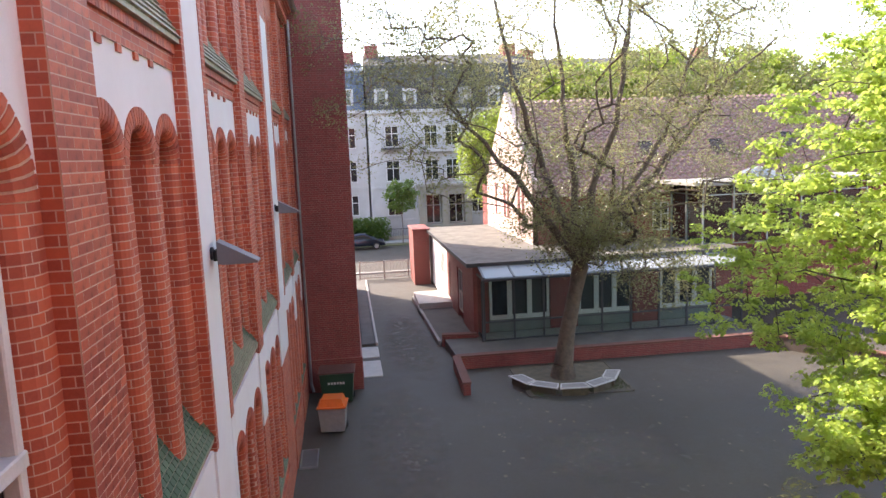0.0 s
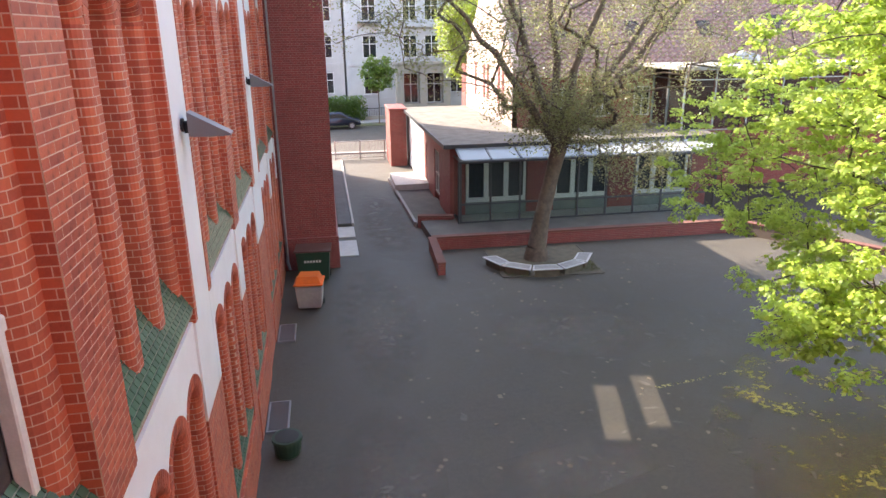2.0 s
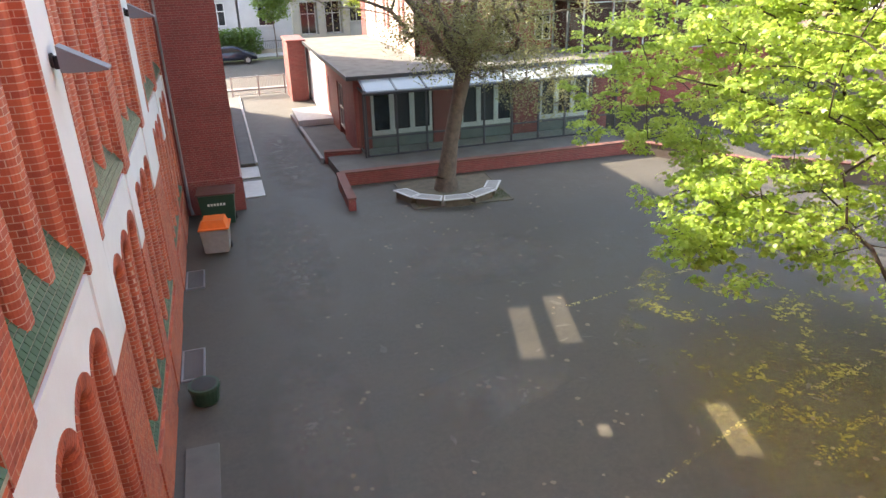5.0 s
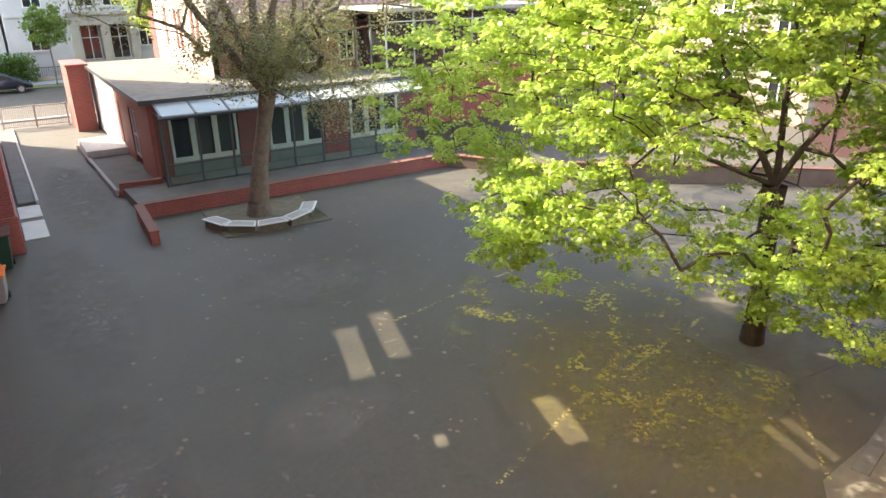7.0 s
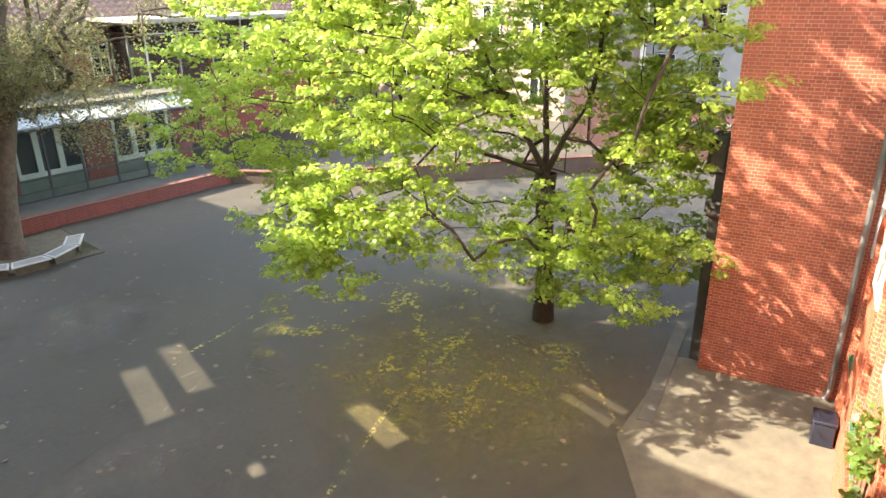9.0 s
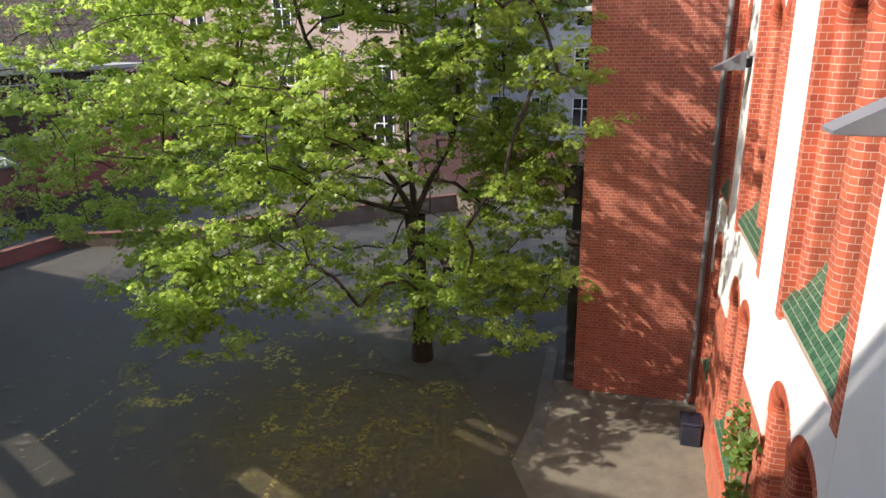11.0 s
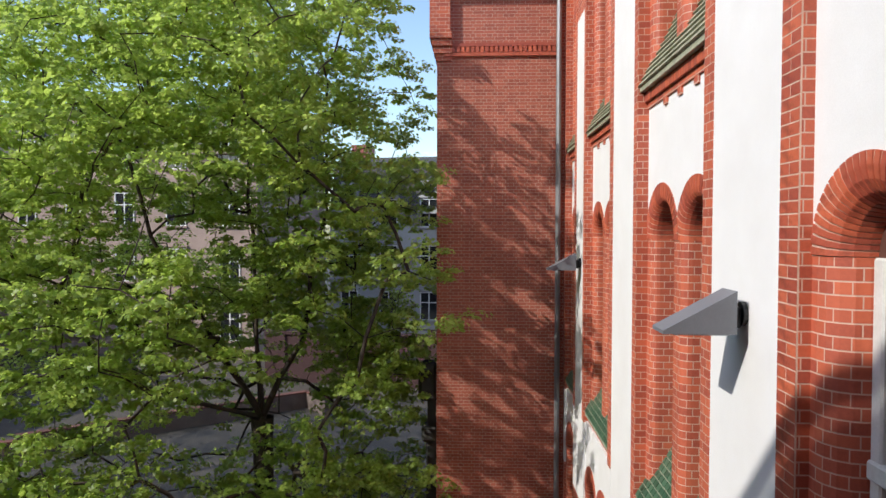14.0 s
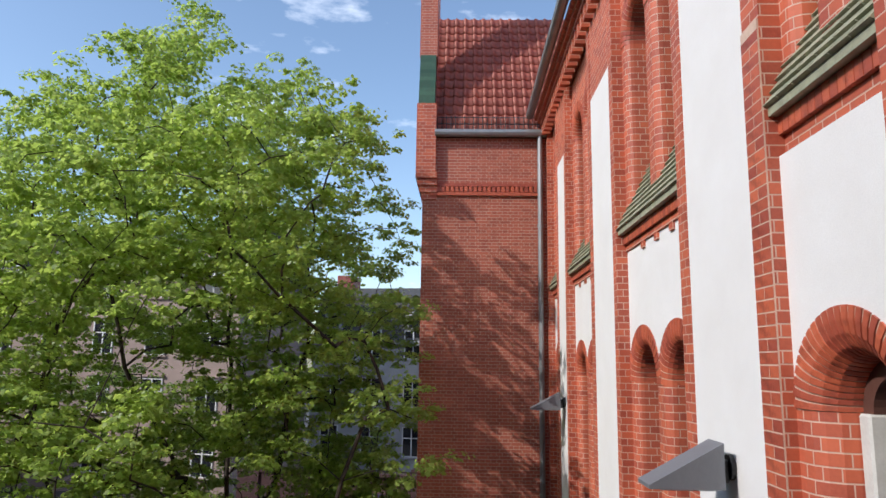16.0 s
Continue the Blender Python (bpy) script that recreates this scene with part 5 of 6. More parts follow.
# ---- trees ----
def leaf_cloud(name, centres, radii, per, size, material, parent, seed, flat=0.55, droop=0.35, label="", tufts=0, tuft_r=0.2):
    """Many small lobed leaves scattered round the given centres, or in tufts round them."""
    rng = np.random.default_rng(seed)
    if tufts:
        c = np.repeat(np.asarray(centres), tufts, axis=0)
        off = rng.normal(size=(len(c), 3))
        off /= np.linalg.norm(off, axis=1)[:, None]
        off *= (0.3 + 0.7 * rng.random(len(c)))[:, None] * np.repeat(np.asarray(radii), tufts)[:, None]
        off[:, 2] *= flat
        centres = c + off
        radii = tuft_r * (0.6 + 0.8 * rng.random(len(c)))
        flat = 0.6
    c = np.repeat(np.asarray(centres), per, axis=0)
    r = np.repeat(np.asarray(radii), per)
    off = rng.normal(size=(len(c), 3))
    off /= np.linalg.norm(off, axis=1)[:, None]
    off *= (rng.random(len(c)) ** 0.45)[:, None] * r[:, None]
    off[:, 2] *= flat
    if tufts:
        off[:, 2] = np.abs(off[:, 2]) * 1.1 - 0.25 * r
    p = c + off
    shape = np.array([(0, -0.5), (0.5, -0.2), (0.36, 0.3), (0.0, 0.55), (-0.36, 0.3), (-0.5, -0.2)])
    if tufts:
        shape = np.array([(0.26, -0.45), (0.6, 0.12), (0.22, 0.16), (0.0, 0.68), (-0.22, 0.16), (-0.6, 0.12), (-0.26, -0.45)])
    n = len(p)
    nrm = rng.normal(size=(n, 3)) * droop + np.array((0, 0, 1.0))
    if tufts:
        nrm += 1.1 * off / r[:, None]
    nrm /= np.linalg.norm(nrm, axis=1)[:, None]
    t = rng.normal(size=(n, 3))
    t -= (t * nrm).sum(1)[:, None] * nrm
    t /= np.linalg.norm(t, axis=1)[:, None]
    b = np.cross(nrm, t)
    s = size * (0.65 + 0.7 * rng.random(n))
    k = len(shape)
    bend = -0.5 * (shape ** 2).sum(1)
    v = p[:, None, :] + s[:, None, None] * (shape[None, :, 0, None] * t[:, None, :] + shape[None, :, 1, None] * b[:, None, :] + bend[None, :, None] * nrm[:, None, :])
    v = v.reshape(-1, 3)
    me = bpy.data.meshes.new(name)
    me.vertices.add(len(v))
    me.vertices.foreach_set("co", v.ravel())
    me.loops.add(n * k)
    me.loops.foreach_set("vertex_index", np.arange(n * k))
    me.polygons.add(n)
    me.polygons.foreach_set("loop_start", np.arange(0, n * k, k))
    me.polygons.foreach_set("loop_total", np.full(n, k))
    me.update(calc_edges=True)
    me.validate()
    me.materials.append(material)
    ob = new(name, me)
    ob.parent = parent
    return tagged(ob, label, kind="stuff")


def grow(root, trunk, limbs, tips, seed, r_tip=0.012, power=0.5, sag=0.1, limb_r=0.0):
    """A skeleton that joins each tip to the nearest limb point; gives nodes, parents and radii."""
    rng = np.random.default_rng(seed)
    pts, par = [np.array(trunk[0], float)], [-1]
    for p in trunk[1:]:
        par.append(len(pts) - 1)
        pts.append(np.array(p, float))
    fork = len(pts) - 1
    least = {}
    for limb in limbs:
        prev = fork
        first = len(pts)
        a = pts[fork]
        for p in limb:
            p = np.array(p, float)
            steps = max(2, int(np.linalg.norm(p - a) / 0.7))
            for i in range(1, steps + 1):
                q = a + (p - a) * i / steps + rng.normal(size=3) * 0.06
                par.append(prev)
                pts.append(q)
                prev = len(pts) - 1
            a = p
        for i in range(first, len(pts)):
            least[i] = limb_r * (1.0 - 0.85 * (i - first) / (len(pts) - first))
    order = sorted(range(len(tips)), key=lambda i: np.linalg.norm(np.array(tips[i]) - pts[fork]))
    ends = []
    for i in order:
        tip = np.array(tips[i], float)
        arr = np.array(pts)
        d = np.linalg.norm(arr - tip, axis=1) + 0.35 * np.maximum(0, arr[:, 2] - tip[2])
        d[:fork] += 50
        k = int(d.argmin())
        a, prev = pts[k], k
        steps = max(2, int(np.linalg.norm(tip - a) / 0.55))
        for s in range(1, steps + 1):
            f = s / steps
            q = a + (tip - a) * f + np.array((0, 0, sag * math.sin(math.pi * f) * np.linalg.norm(tip - a))) + rng.normal(size=3) * 0.035
            par.append(prev)
            pts.append(q)
            prev = len(pts) - 1
        ends.append(prev)
    n = len(pts)
    load = np.zeros(n)
    kids = [0] * n
    for i in range(n):
        if par[i] >= 0:
            kids[par[i]] += 1
    for i in range(n - 1, 0, -1):
        if kids[i] == 0:
            load[i] = 1
        load[par[i]] += load[i]
    rad = r_tip * np.maximum(load, 1) ** power
    for i, v in least.items():
        rad[i] = max(rad[i], v)
    return np.array(pts), par, rad, fork


def wood(name, pts, par, rad, keep, material, parent, label=""):
    """Tapered round bars from each kept node to its parent."""
    verts, faces = [], []
    for i in keep:
        p = par[i]
        if p < 0:
            continue
        a, b = Vector(pts[p]), Vector(pts[i])
        r0, r1 = min(rad[p], rad[i] * 1.25), rad[i]
        sides = 10 if r1 > 0.12 else (6 if r1 > 0.03 else 4)
        q = (b - a).to_track_quat("Z", "Y")
        base = len(verts)
        for c, r in ((a, r0), (b, r1)):
            for k in range(sides):
                t = 2 * math.pi * k / sides
                verts.append(c + q @ Vector((r * math.cos(t), r * math.sin(t), 0)))
        for k in range(sides):
            faces.append((base + k, base + (k + 1) % sides, base + sides + (k + 1) % sides, base + sides + k))
    me = bpy.data.meshes.new(name)
    me.from_pydata(verts, [], faces)
    me.polygons.foreach_set("use_smooth", [True] * len(me.polygons))
    me.materials.append(material)
    ob = new(name, me)
    ob.parent = parent
    return tagged(ob, label)


def tagged_wood(*args):
    return tagged(wood(*args), kind="stuff")


def crown_points(rng, count, centre, half, inner, test=None, gap=0.7):
    out = []
    tries = 0
    while len(out) < count and tries < count * 60:
        tries += 1
        d = rng.normal(size=3)
        d /= np.linalg.norm(d)
        r = inner + (1 - inner) * rng.random() ** 0.6
        p = np.array(centre) + d * r * np.array(half)
        if test and not test(p):
            continue
        if out and min(np.linalg.norm(np.array(out) - p, axis=1)) < gap:
            continue
        out.append(p)
    return out


# big maple in full spring leaf
mx, my = 15.9, 9.3
maple = thing("maple_tree", pose(mx, my, 0), "large maple in fresh bright green spring leaf", "tree")
rng = np.random.default_rng(11)


MAPLE_TOP = ((-9.0, -0.8), (-7.0, 2.0), (-5.3, 4.7), (-3.5, 6.4), (-1.7, 7.9), (-0.7, 6.6), (0.2, 6.1), (1.6, 7.2), (2.5, 5.6), (3.2, 4.0), (3.8, 1.0))


def maple_shape(p):
    x, y, z = p
    near = 1 + (0.892 * x + 0.452 * y) / 15.7
    u = (0.452 * x - 0.892 * y) / near
    if z < 1.3 or u > 4.1 or (u > 2.8 and z < 4.4):
        return False
    if z > 8.35 + near * np.interp(u, [a for a, b in MAPLE_TOP], [b for a, b in MAPLE_TOP]):
        return False
    if z < 4.2 and math.hypot(x, y) < 1.4:
        return False
    if math.dist(p, (-1.3, -0.7, 4.7)) < 1.9 or math.dist(p, (-3.3, -0.6, 7.7)) < 2.1 or math.dist(p, (-2.6, -1.8, 5.6)) < 1.3:
        return False
    if z > 9 and math.hypot(x + 0.4, y - 0.6) > 7.0 - 0.35 * (z - 9):
        return False
    k = min(0.76, 0.45 + 0.045 * max(0, z - 4))
    if x - k * y < -14.1 + 8.04 * k:
        return False
    return True


tips = crown_points(rng, 340, (-1.3, 1.5, 8.7), (6.6, 6.4, 6.9), 0.25, maple_shape, 0.75)
tips += crown_points(rng, 260, (-0.4, 0.9, 10.6), (5.6, 5.6, 5.9), 0.2, maple_shape, 0.6)
tips += crown_points(rng, 60, (-2.2, 6.0, 5.2), (4.2, 5.4, 2.0), 0.2, maple_shape, 0.6)
tips += crown_points(rng, 34, (-1.3, -1.8, 2.65), (2.0, 2.5, 1.25), 0.2, None, 0.5)
tips += crown_points(rng, 70, (-2.2, 2.6, 7.4), (5.4, 5.4, 2.6), 0.2, maple_shape, 0.6)
tips += crown_points(rng, 30, (0.9, -1.4, 7.2), (2.2, 2.0, 2.8), 0.2, maple_shape, 0.55)
tips += crown_points(rng, 34, (0.4, -2.3, 5.0), (1.3, 1.3, 1.5), 0.2, None, 0.5)
tips += crown_points(rng, 18, (-6.2, 0.8, 4.05), (1.5, 1.7, 0.7), 0.2, None, 0.45)
tips += crown_points(rng, 10, (0.6, -3.0, 2.3), (1.0, 1.0, 0.7), 0.2, None, 0.4)
pts, par, rad, fork = grow((0, 0, 0), [(0, 0, 0), (0.05, 0.02, 0.8), (-0.03, 0.05, 2.0), (0.0, 0.1, 3.2), (0.02, 0.12, 3.8)],
                           [[(-0.5, 0.9, 5.4), (-1.2, 2.0, 8.0), (-1.4, 3.0, 11.0)], [(0.3, -0.7, 5.6), (0.4, -1.3, 8.6), (0.1, -1.4, 12.0)], [(-1.4, 1.6, 4.6), (-3.0, 4.6, 5.4), (-3.6, 7.2, 5.6)],
                            [(-1.4, -0.6, 4.8), (-3.4, -0.9, 6.6)], [(1.0, 0.8, 5.4), (2.8, 2.0, 8.2)], [(0.1, 0.3, 6.5), (0.1, 0.6, 10.0), (-0.2, 0.9, 14.2)], [(-0.8, -0.9, 3.2), (-1.8, -1.7, 3.2)]], tips, 5, 0.009, 0.47)
rad[:fork + 1] = np.maximum(rad[:fork + 1], [0.29, 0.23, 0.21, 0.23, 0.27])
wood("trunk", pts, par, rad, range(fork + 1), BARK_DARK, maple, "dark brown ridged trunk")
tagged_wood("crown_wood", pts, par, rad, range(fork + 1, len(pts)), BARK_DARK, maple)
upper = [p for p in tips if p[2] > 8.8]
lower = [p for p in tips if p[2] <= 8.8]
leaf_cloud("crown", upper, 0.6 + 0.4 * rng.random(len(upper)), 32, 0.073, LEAF_MAPLE, maple, 3, 0.5, 0.45, tufts=11, tuft_r=0.26)
leaf_cloud("crown", lower, 0.6 + 0.4 * rng.random(len(lower)), 32, 0.073, LEAF_MAPLE, maple, 4, 0.5, 0.45, tufts=10, tuft_r=0.25)

# bench tree, hardly in leaf
bx, by = 9.5, 25.1
plane_tree = thing("plane_tree", pose(bx, by, 0), "tall spreading tree with small young leaves inside the round bench", "tree")
rng = np.random.default_rng(23)
tips = crown_points(rng, 820, (1.2, 0.3, 12.0), (10.8, 7.0, 8.2), 0.25, lambda p: p[2] > 5.6 + 0.22 * abs(p[0] - 0.8), 0.5)
tips += crown_points(rng, 110, (1.0, -0.5, 5.6), (3.0, 2.3, 1.6), 0.2, None, 0.3)
tips += crown_points(rng, 30, (3.6, -0.4, 4.0), (2.0, 1.6, 1.7), 0.2, None, 0.4)
pts, par, rad, fork = grow((0, 0, 0), [(0, 0, 0), (0.02, 0, 0.5), (0.2, 0, 1.8), (0.5, 0, 3.2), (0.75, 0, 4.3)],
                           [[(-0.1, 0.0, 6.4), (-1.25, 0.3, 9.85), (-1.9, 0.5, 12.6), (-2.4, 0.8, 15.5)], [(1.3, 0.2, 7.0), (2.33, 0.2, 10.1), (2.6, 0.0, 12.5), (2.9, -0.2, 16.0)], [(1.9, -0.2, 6.0), (3.4, -0.3, 7.5), (5.7, -0.5, 10.25), (8.0, -0.6, 12.2)],
                            [(-0.5, -0.4, 5.8), (-1.8, -0.6, 7.6), (-4.4, -0.5, 10.4)], [(0.8, 0.9, 7.4), (0.6, 1.6, 11.0), (0.4, 2.0, 15.5)], [(2.4, 0.6, 6.4), (4.6, 0.9, 9.0), (6.0, 1.2, 13.0)]], tips, 9, 0.0105, 0.5, 0.05, 0.16)
rad[:fork + 1] = np.maximum(rad[:fork + 1], [0.6, 0.39, 0.29, 0.26, 0.3])
wood("trunk", pts, par, rad, range(fork + 1), BARK, plane_tree, "grey brown flaking trunk")
tagged_wood("crown_wood", pts, par, rad, range(fork + 1, len(pts)), BARK, plane_tree)
leaf_cloud("crown", tips, 0.55 + 0.4 * rng.random(len(tips)), 145, 0.06, LEAF_YOUNG, plane_tree, 8, 0.8, 0.7)


def small_tree(x, y, h, r, label, seed, material, per=60, leaf=0.16):
    t = thing("street_tree", pose(x, y, 0), label, "tree")
    g = np.random.default_rng(seed)
    tp = crown_points(g, 60 if r < 4 else 420, (0, 0, h - r), (r, r, r), 0.2, None, 0.3)
    ps, pr, rd, fk = grow((0, 0, 0), [(0, 0, 0), (0.05, 0, h * 0.25), (0, 0.05, h - 2 * r + 0.3)], [[(0.1, 0, h - r)], [(-0.4, 0.3, h - r)], [(0.4, -0.3, h - r)]], tp, seed, 0.01, 0.5)
    wood("trunk", ps, pr, rd, range(len(ps)), BARK, t)
    leaf_cloud("crown", tp, (0.4 if r < 4 else 0.75) + 0.2 * g.random(len(tp)), per, leaf, material, t, seed + 1, 0.8, 0.6)
    return t


small_tree(7.0, 66.6, 6.3, 1.6, "young street tree with a round green crown", 31, LEAF_STREET)
small_tree(14.6, 52.0, 12.5, 4.2, "leafy tree in fresh yellow-green beside the hall", 37, LEAF_LIME, 120)
for i, (x, y, h, r) in enumerate(((20, 56, 15.5, 5.5), (28, 58, 17, 6), (36, 54, 16.5, 6), (43, 47, 16.5, 6), (47, 30, 14, 6))):
    small_tree(x, y, h, r, "leafy tree beyond the hall roof", 41 + i, LEAF_LIME, 110, 0.26)
hedge = thing("hedge", pose(3.2, 69.2, 0), "clipped dark green hedge before the white house", "hedge")
rng = np.random.default_rng(77)
leaf_cloud("hedge_leaves", [(x, 0.3 * (i % 2), z) for i, x in enumerate(np.linspace(-3.5, 2.2, 16)) for z in (0.5, 1.2, 1.9)], np.full(48, 0.75), 160, 0.16, LEAF_DARK, hedge, 78, 0.9, 0.8)
bush = thing("climbing_shrub", MR @ pose(10.6, 0.08, 0), "pale green climbing plant on the sunlit front", "shrub")
for k, (x, z) in enumerate(((-0.5, 2.7), (-0.1, 3.1), (0.3, 2.9), (0.6, 2.3))):
    bm = bmesh.new()
    tube(bm, [(0.1 * k - 0.15, 0, 0), (0.5 * x, 0.02, 0.5 * z), (x, 0.03, z)], 0.014, 6)
    part("stem", bm, BARK, bush)
rng = np.random.default_rng(80)
tips = [(x + 0.1 * rng.normal(), 0.06, z + 0.15 * rng.normal()) for x in (-0.4, -0.1, 0.2, 0.5) for z in (2.0, 2.4, 2.75, 3.0)]
leaf_cloud("climber_leaves", tips, np.full(len(tips), 0.16), 24, 0.075, LEAF_STREET, bush, 79, 1.0, 0.9)

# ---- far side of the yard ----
# Brick coloured very dark, so the wall looks shaded while sun strikes it.
SHADE_BRICK = plain("shade_dimmed_brick", (0.06, 0.024, 0.024), (0.045, 0.019, 0.019), rough=0.8, scale=3)
mural_wall = thing("mural_wall", pose(35.0, 5.0, 0), "red brick yard wall coloured dark for shade, with a faded painted panel", "wall", kind="structure")
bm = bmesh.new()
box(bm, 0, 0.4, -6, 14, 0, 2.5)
part("wall_body", bm, SHADE_BRICK, mural_wall)
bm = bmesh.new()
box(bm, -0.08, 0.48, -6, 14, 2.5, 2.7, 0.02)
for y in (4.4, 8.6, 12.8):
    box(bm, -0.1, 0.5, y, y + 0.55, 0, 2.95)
part("coping", bm, SHADE_BRICK, mural_wall)
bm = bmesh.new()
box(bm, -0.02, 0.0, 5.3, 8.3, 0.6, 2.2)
mural = part("mural", bm, MURAL, mural_wall, "faded pink painted panel, dimmed in colour for shade")
bm = bmesh.new()
for y, z, w, h in ((5.6, 1.2, 0.9, 0.35), (6.3, 1.5, 1.2, 0.25), (6.9, 0.9, 0.3, 0.6), (7.4, 1.2, 0.5, 0.18)):
    box(bm, -0.035, -0.02, y, y + w, z, z + h)
part("dark_bars", bm, MURAL_INK, mural)
bm = bmesh.new()
for y, z, w, h in ((6.0, 0.85, 1.4, 0.16), (7.5, 1.0, 0.5, 0.5), (5.6, 1.75, 0.5, 0.15)):
    box(bm, -0.036, -0.021, y, y + w, z, z + h)
part("pale_bars", bm, MURAL_PALE, mural)
low_wall([(29.3, 13.2), (30.4, 14.6), (22.0, 22.0), (19.0, 26.85)], (0.7, 0.7, 0.5), (0.7, 0.7, 0.5), "low brick wall along the sunlit side of the yard", plain("grey_brown_wall", (0.22, 0.17, 0.145), (0.16, 0.12, 0.1), rough=0.9, scale=2))
HOUSE_GREY = plain("grey_render", (0.42, 0.41, 0.39), (0.34, 0.33, 0.31), rough=0.9, scale=0.6)
HOUSE_DUSK = plain("dusky_render", (0.36, 0.27, 0.23), (0.28, 0.21, 0.18), rough=0.9, scale=0.6)
far_house = town_house(0, 16, 0, 3, 9.6, 4.6, HOUSE_GREY, "pale grey house with balconies behind the yard wall", 1.2, 5, m=pose(52, 22, 0, 0, 0, -90))
pink_house = town_house(0, 22, 0, 4, 13.0, 4.0, HOUSE_DUSK, "pinkish rendered house behind the maple", 1.2, 6, m=pose(40, 44, 0, 0, 0, -90))
bm = bmesh.new()
for z in (3.9, 7.3):
    box(bm, 9.0, 13.5, -1.3, 0, z, z + 0.2)
    box(bm, 9.0, 13.5, -1.32, -1.25, z + 0.2, z + 1.15)
part("balcony", bm, HOUSE_GREY, far_house, "white balcony front")
bm = bmesh.new()
box(bm, -60, 35, -60, -12, 0, 14)
whole("backdrop_houses", bm, HOUSE_PINK, "plain house block behind the school", "building", "structure", pose(0, -6, 0))


# ---- bins and small things ----
def wheelie(name, m, w, d, h, body_mat, lid_mat, label, domed=True):
    b = thing(name, m, label, "bin")
    bm = bmesh.new()
    vs = box(bm, -w * 0.42, w * 0.42, -d * 0.4, d * 0.4, 0.08, h)
    for v in bm.verts:
        if v.co.z > h * 0.5:
            v.co.x *= 1.17
            v.co.y *= 1.2
    bmesh.ops.bevel(bm, geom=bm.edges[:], offset=0.025, segments=2, affect="EDGES")
    part("body", bm, body_mat, b, smooth=False)
    bm = bmesh.new()
    box(bm, -w * 0.53, w * 0.53, -d * 0.53, d * 0.53, h, h + 0.05, 0.015)
    if domed:
        vs = box(bm, -w * 0.45, w * 0.45, -d * 0.45, d * 0.42, h + 0.05, h + 0.27)
        for v in vs[4:]:
            v.co.x *= 0.8
            v.co.y *= 0.75
    tube(bm, [(-w * 0.45, d * 0.56, h - 0.02), (w * 0.45, d * 0.56, h - 0.02)], 0.025, 8)
    part("lid", bm, lid_mat, b)
    for x in (-w * 0.44, w * 0.44):
        bm = bmesh.new()
        tube(bm, [(x - 0.03, d * 0.36, 0.1), (x + 0.03, d * 0.36, 0.1)], 0.1, 14)
        part("wheel", bm, RUBBER, b)
    return b


wheelie("wheelie_bin", pose(0.98, 21.95, 0, 0, 0, -6), 0.86, 0.82, 0.86, GREY_BIN, ORANGE_BIN, "grey wheelie bin with a bright orange lid")
cont = wheelie("refuse_container", pose(1.1, 24.55, 0, 0, 0, -3), 1.2, 0.95, 1.15, GREEN_BIN, BROWN_BIN, "dark green refuse container with a brown lid", False)
bm = bmesh.new()
for i in range(6):
    box(bm, -0.3 + i * 0.1, -0.23 + i * 0.1, -0.48, -0.472, 0.78, 0.86)
part("marking_bars", bm, WHITE_FRAME, cont, "white unreadable marking")
rb = thing("round_bin", pose(0.58, 13.9, 0), "dark green round litter bin by the wall", "bin")
bm = bmesh.new()
tube(bm, [(0, 0, 0), (0, 0, 0.05), (0, 0, 0.34), (0, 0, 0.38)], [0.22, 0.26, 0.3, 0.3], 20)
part("body", bm, GREEN_BIN, rb)
bm = bmesh.new()
tube(bm, [(0, 0, 0.38), (0, 0, 0.43)], [0.325, 0.31], 20)
part("rim", bm, GREEN_BIN, rb)
# Flat black disc that paints the unlit inside of the bin.
bm = bmesh.new()
tube(bm, [(0, 0, 0.432), (0, 0, 0.437)], 0.25, 20)
part("opening_dark", bm, BLACK_PAINT, rb)


def grating(y0, y1):
    g = thing("light_well", pose(0.3, (y0 + y1) / 2, 0), "steel grating over a cellar light well", "grating", "gratings")
    h = (y1 - y0) / 2
    bm = bmesh.new()
    for a, b, c, d in ((-0.24, 0.26, -h, -h + 0.04), (-0.24, 0.26, h - 0.04, h), (-0.24, -0.2, -h + 0.04, h - 0.04), (0.22, 0.26, -h + 0.04, h - 0.04)):
        box(bm, a, b, c, d, 0, 0.05)
    part("frame", bm, ZINC, g)
    n = int((y1 - y0) / 0.06)
    bm = bmesh.new()
    box(bm, -0.2, 0.22, 0, 0.012, 0.005, 0.04)
    me = finish("bar", bm, ZINC)
    for i in range(1, n):
        piece("bar", me, g, Matrix.Translation((0, -h + i * 0.06, 0)))
    # Thin black sheet painting the darkness of the well below the bars.
    bm = bmesh.new()
    box(bm, -0.2, 0.22, -h + 0.04, h - 0.04, 0.001, 0.004)
    part("shaft", bm, BLACK_PAINT, g)


bm = bmesh.new()
box(bm, 0.2, 0.8, 10.6, 12.4, 0, 0.06, 0.015)
whole("well_slab", bm, TAR_WALK, "worn concrete slab at the foot of the wall", "slab", "structure")
grating(14.75, 16.05)
grating(19.4, 20.6)
box_m = MR @ pose(14.98, 0.24, 0)
chest = thing("storage_box", box_m, "dark blue plastic storage box at the wall", "box")
bm = bmesh.new()
box(bm, -0.23, 0.23, -0.19, 0.19, 0, 0.47, 0.02)
part("body", bm, CAR_PAINT, chest)
bm = bmesh.new()
box(bm, -0.25, 0.25, -0.21, 0.21, 0.47, 0.53, 0.015)
part("lid", bm, CAR_PAINT, chest)

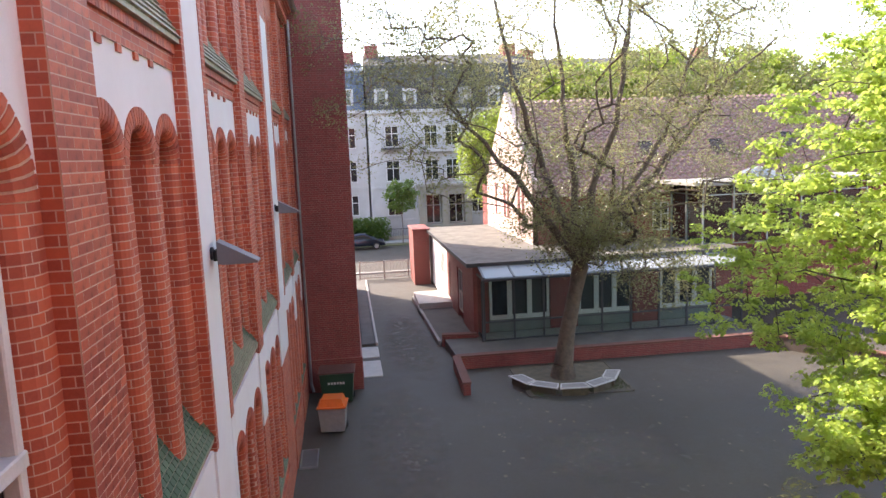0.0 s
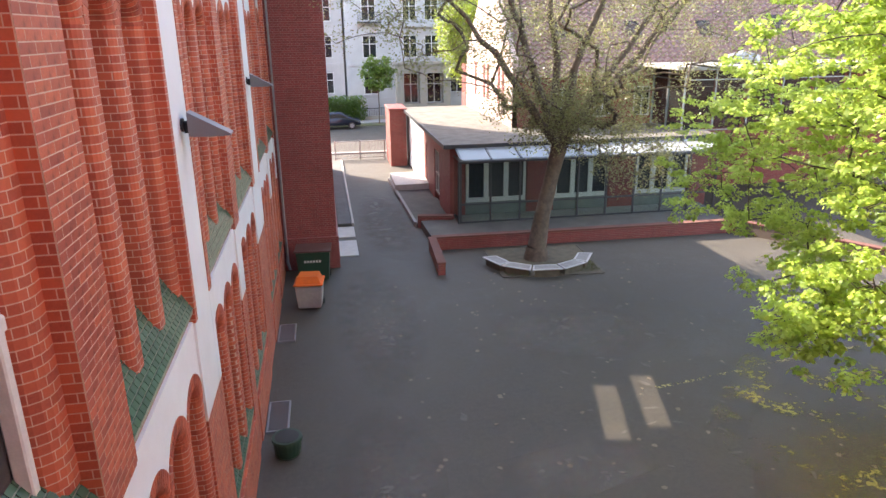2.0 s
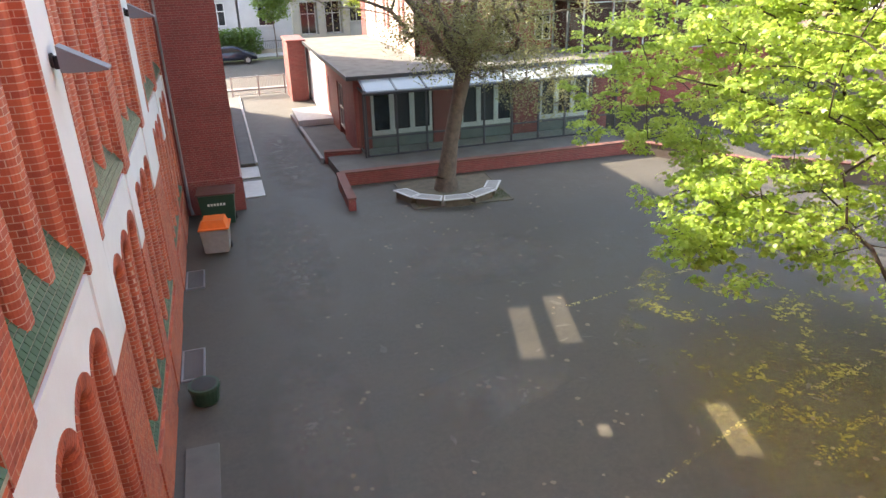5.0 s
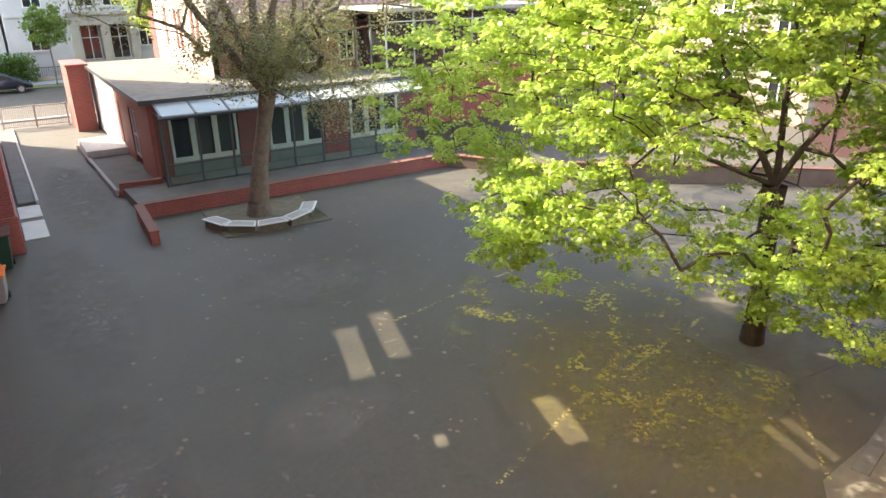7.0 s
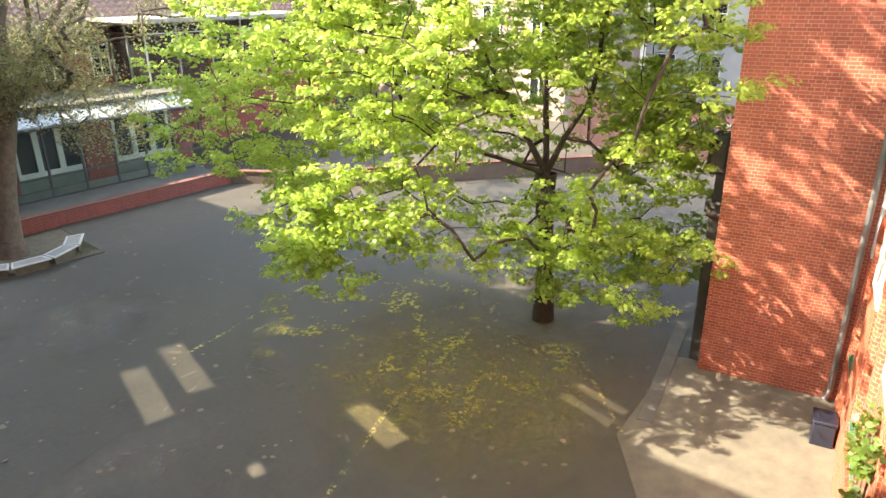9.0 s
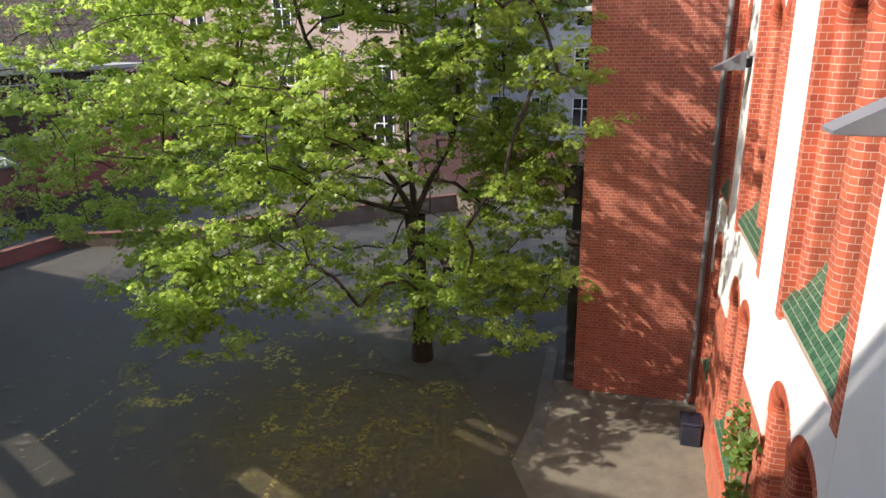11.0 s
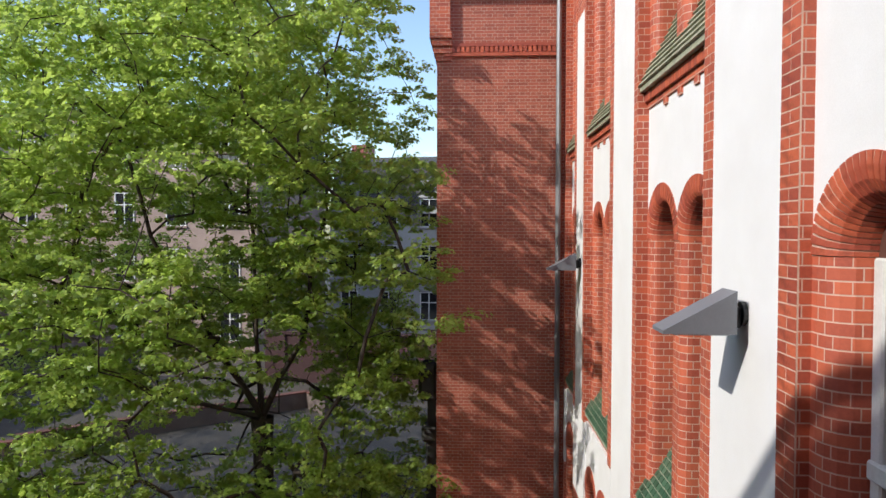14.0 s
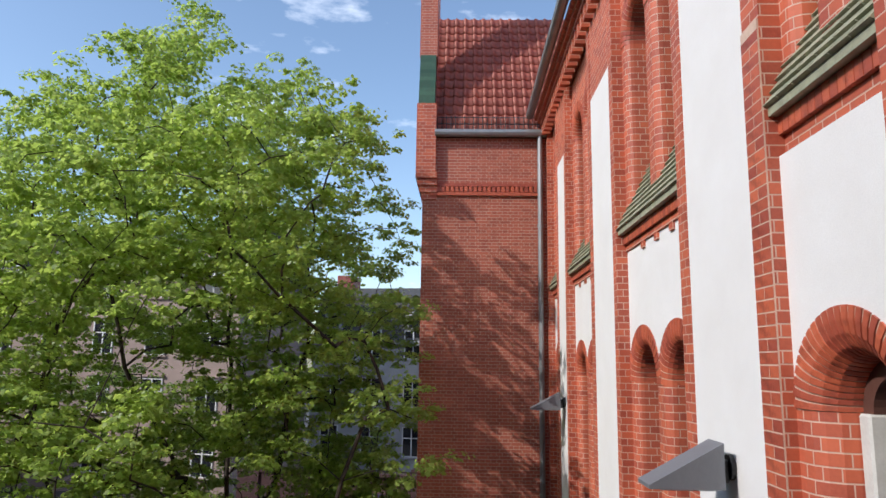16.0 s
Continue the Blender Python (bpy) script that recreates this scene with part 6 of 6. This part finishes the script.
# segmented round bench
BENCH_MESH = plain("bench_mesh", (0.33, 0.32, 0.3), (0.24, 0.23, 0.22), rough=0.6, scale=8)
BENCH_RIM = plain("bench_rim", (0.62, 0.61, 0.58), (0.5, 0.49, 0.46), rough=0.5, scale=6)
bench = thing("round_bench", pose(9.45, 25.05, 0), "curved bench of pale metal mesh segments round the tree", "bench")
for i in range(5):
    a0, a1 = 186 + i * 32, 186 + (i + 1) * 32 - 2

    def plate(bm, r0, r1, b0, b1, z0, z1):
        column(bm, [(r * math.cos(radians(a)), r * math.sin(radians(a))) for r, a in ((r0, b0), (r1, b0), (r1, b1), (r0, b1))], z0, z1)
    bm = bmesh.new()
    plate(bm, 1.66, 2.08, a0 + 1, a1 - 1, 0.29, 0.308)
    seg = part("seat_segment", bm, BENCH_MESH, bench, "grey metal mesh seat")
    bm = bmesh.new()
    for r0, r1, b0, b1 in ((1.6, 1.66, a0, a1), (2.08, 2.15, a0, a1), (1.66, 2.08, a0, a0 + 1.6), (1.66, 2.08, a1 - 1.6, a1)):
        plate(bm, r0, r1, b0, b1, 0.28, 0.315)
    part("rim", bm, BENCH_RIM, seg, "pale painted rim")
    # Solid base whose dark colour paints the shade below the seat.
    bm = bmesh.new()
    plate(bm, 1.72, 2.04, a0 + 2, a1 - 2, 0.0, 0.285)
    part("base", bm, EARTH, seg, "base coloured dark for the shade under the seat")

# thin grass on the tree bed, before the bench
rng = np.random.default_rng(15)
ang = rng.uniform(math.radians(195), math.radians(345), 1500)
rr = rng.uniform(1.7, 2.6, 1500)
gx, gy = 9.45 + rr * np.cos(ang), 25.05 + rr * np.sin(ang)
keep = (gx > 7.9) & (gx < 11.4) & (gy > 23.3)
gx, gy = gx[keep], gy[keep]
hh, lean = rng.uniform(0.05, 0.16, len(gx)), rng.normal(0, 0.03, (len(gx), 2))
verts = np.empty((len(gx), 3, 3))
verts[:, 0] = np.column_stack([gx - 0.012, gy, np.full(len(gx), 0.012)])
verts[:, 1] = np.column_stack([gx + 0.012, gy + 0.005, np.full(len(gx), 0.012)])
verts[:, 2] = np.column_stack([gx + lean[:, 0], gy + lean[:, 1], hh])
me = bpy.data.meshes.new("grass_tufts")
me.from_pydata(verts.reshape(-1, 3).tolist(), [], np.arange(len(gx) * 3).reshape(-1, 3).tolist())
me.materials.append(GRASS)
tagged(new("grass_tufts", me), "thin grass before the round bench", "grass", kind="stuff")

# pale scuffs and stains on the asphalt
rng = np.random.default_rng(21)
sv, sf = [], []
for i in range(64):
    cx, cy = (rng.uniform(4.2, 13.5), rng.uniform(9.5, 22.5)) if i < 52 else (rng.uniform(3.4, 4.6), rng.uniform(30, 44))
    a, r0, k = rng.uniform(0, 3.14), rng.uniform(0.04, 0.13) + (0.12 if i >= 52 else 0), rng.uniform(0.3, 0.8)
    sf.append(list(range(len(sv), len(sv) + 9)))
    for j in range(9):
        t = 2 * math.pi * j / 9
        q = r0 * rng.uniform(0.6, 1.25)
        u, w = q * math.cos(t) * 1.6, q * math.sin(t) * k
        sv.append((cx + u * math.cos(a) - w * math.sin(a), cy + u * math.sin(a) + w * math.cos(a), 0.027))
me = bpy.data.meshes.new("pale_stains")
me.from_pydata(sv, [], sf)
me.materials.append(plain("pale_scuff", (0.16, 0.145, 0.125), (0.1, 0.09, 0.078), rough=0.9, scale=14, bump=0))
tagged(new("pale_stains", me), "pale scuffs and dried stains on the asphalt", "stain", kind="stuff")

# fallen leaves on the asphalt
rng = np.random.default_rng(5)
spots = thing("fallen_leaves", pose(0, 0, 0), "dry fallen leaves scattered over the yard", "leaves", kind="stuff")
cs = np.column_stack([rng.uniform(3, 16, 220), rng.uniform(6, 24, 220), np.full(220, 0.03)])
leaf_cloud("leaves", cs, np.full(220, 0.01), 1, 0.1, plain("dry_leaf", (0.24, 0.2, 0.15), (0.18, 0.14, 0.1), rough=0.9), spots, 6, 0.1, 0.15)

# ---- single bricks of the two near piers ----
def pier_bricks(wall, o, s0, s1, z0, rows, odd):
    n = round((s1 - s0) / 0.13)
    w = (s1 - s0) / n
    one, two = bmesh.new(), bmesh.new()
    box(one, 0.0045, w - 0.0045, min(o * 0.0, o * 0.012), max(o * 0.0, o * 0.012), 0.0045, 0.0725)
    box(two, 0.0045, 2 * w - 0.0045, min(o * 0.0, o * 0.012), max(o * 0.0, o * 0.012), 0.0045, 0.0725)
    one, two = finish("brick", one, BRICK_ONE), finish("brick", two, BRICK_ONE)
    for r in range(rows):
        z = z0 + r * 0.077
        i = 0
        if r % 2 == odd:
            piece("brick", one, wall, Matrix.Translation((s0, o * 0.0125, z)))
            i = 1
        while i < n:
            if i + 2 <= n:
                piece("brick", two, wall, Matrix.Translation((s0 + i * w, o * 0.0125, z)))
                i += 2
            else:
                piece("brick", one, wall, Matrix.Translation((s0 + i * w, o * 0.0125, z)))
                i += 1


pier_l = upright(wall_left, "near_pier_joint", MORTAR, -1, 5.794, 6.566, 5.0, 10.3, 0.0236)
pier_bricks(pier_l, -1, 5.79, 6.57, 5.0, 68, 0)
pier_r = upright(wall_right, "near_pier_joint", MORTAR, 1, 6.224, 6.466, 6.0, 10.3, 0.0232)
pier_bricks(pier_r, 1, 6.22, 6.47, 6.0, 55, 1)
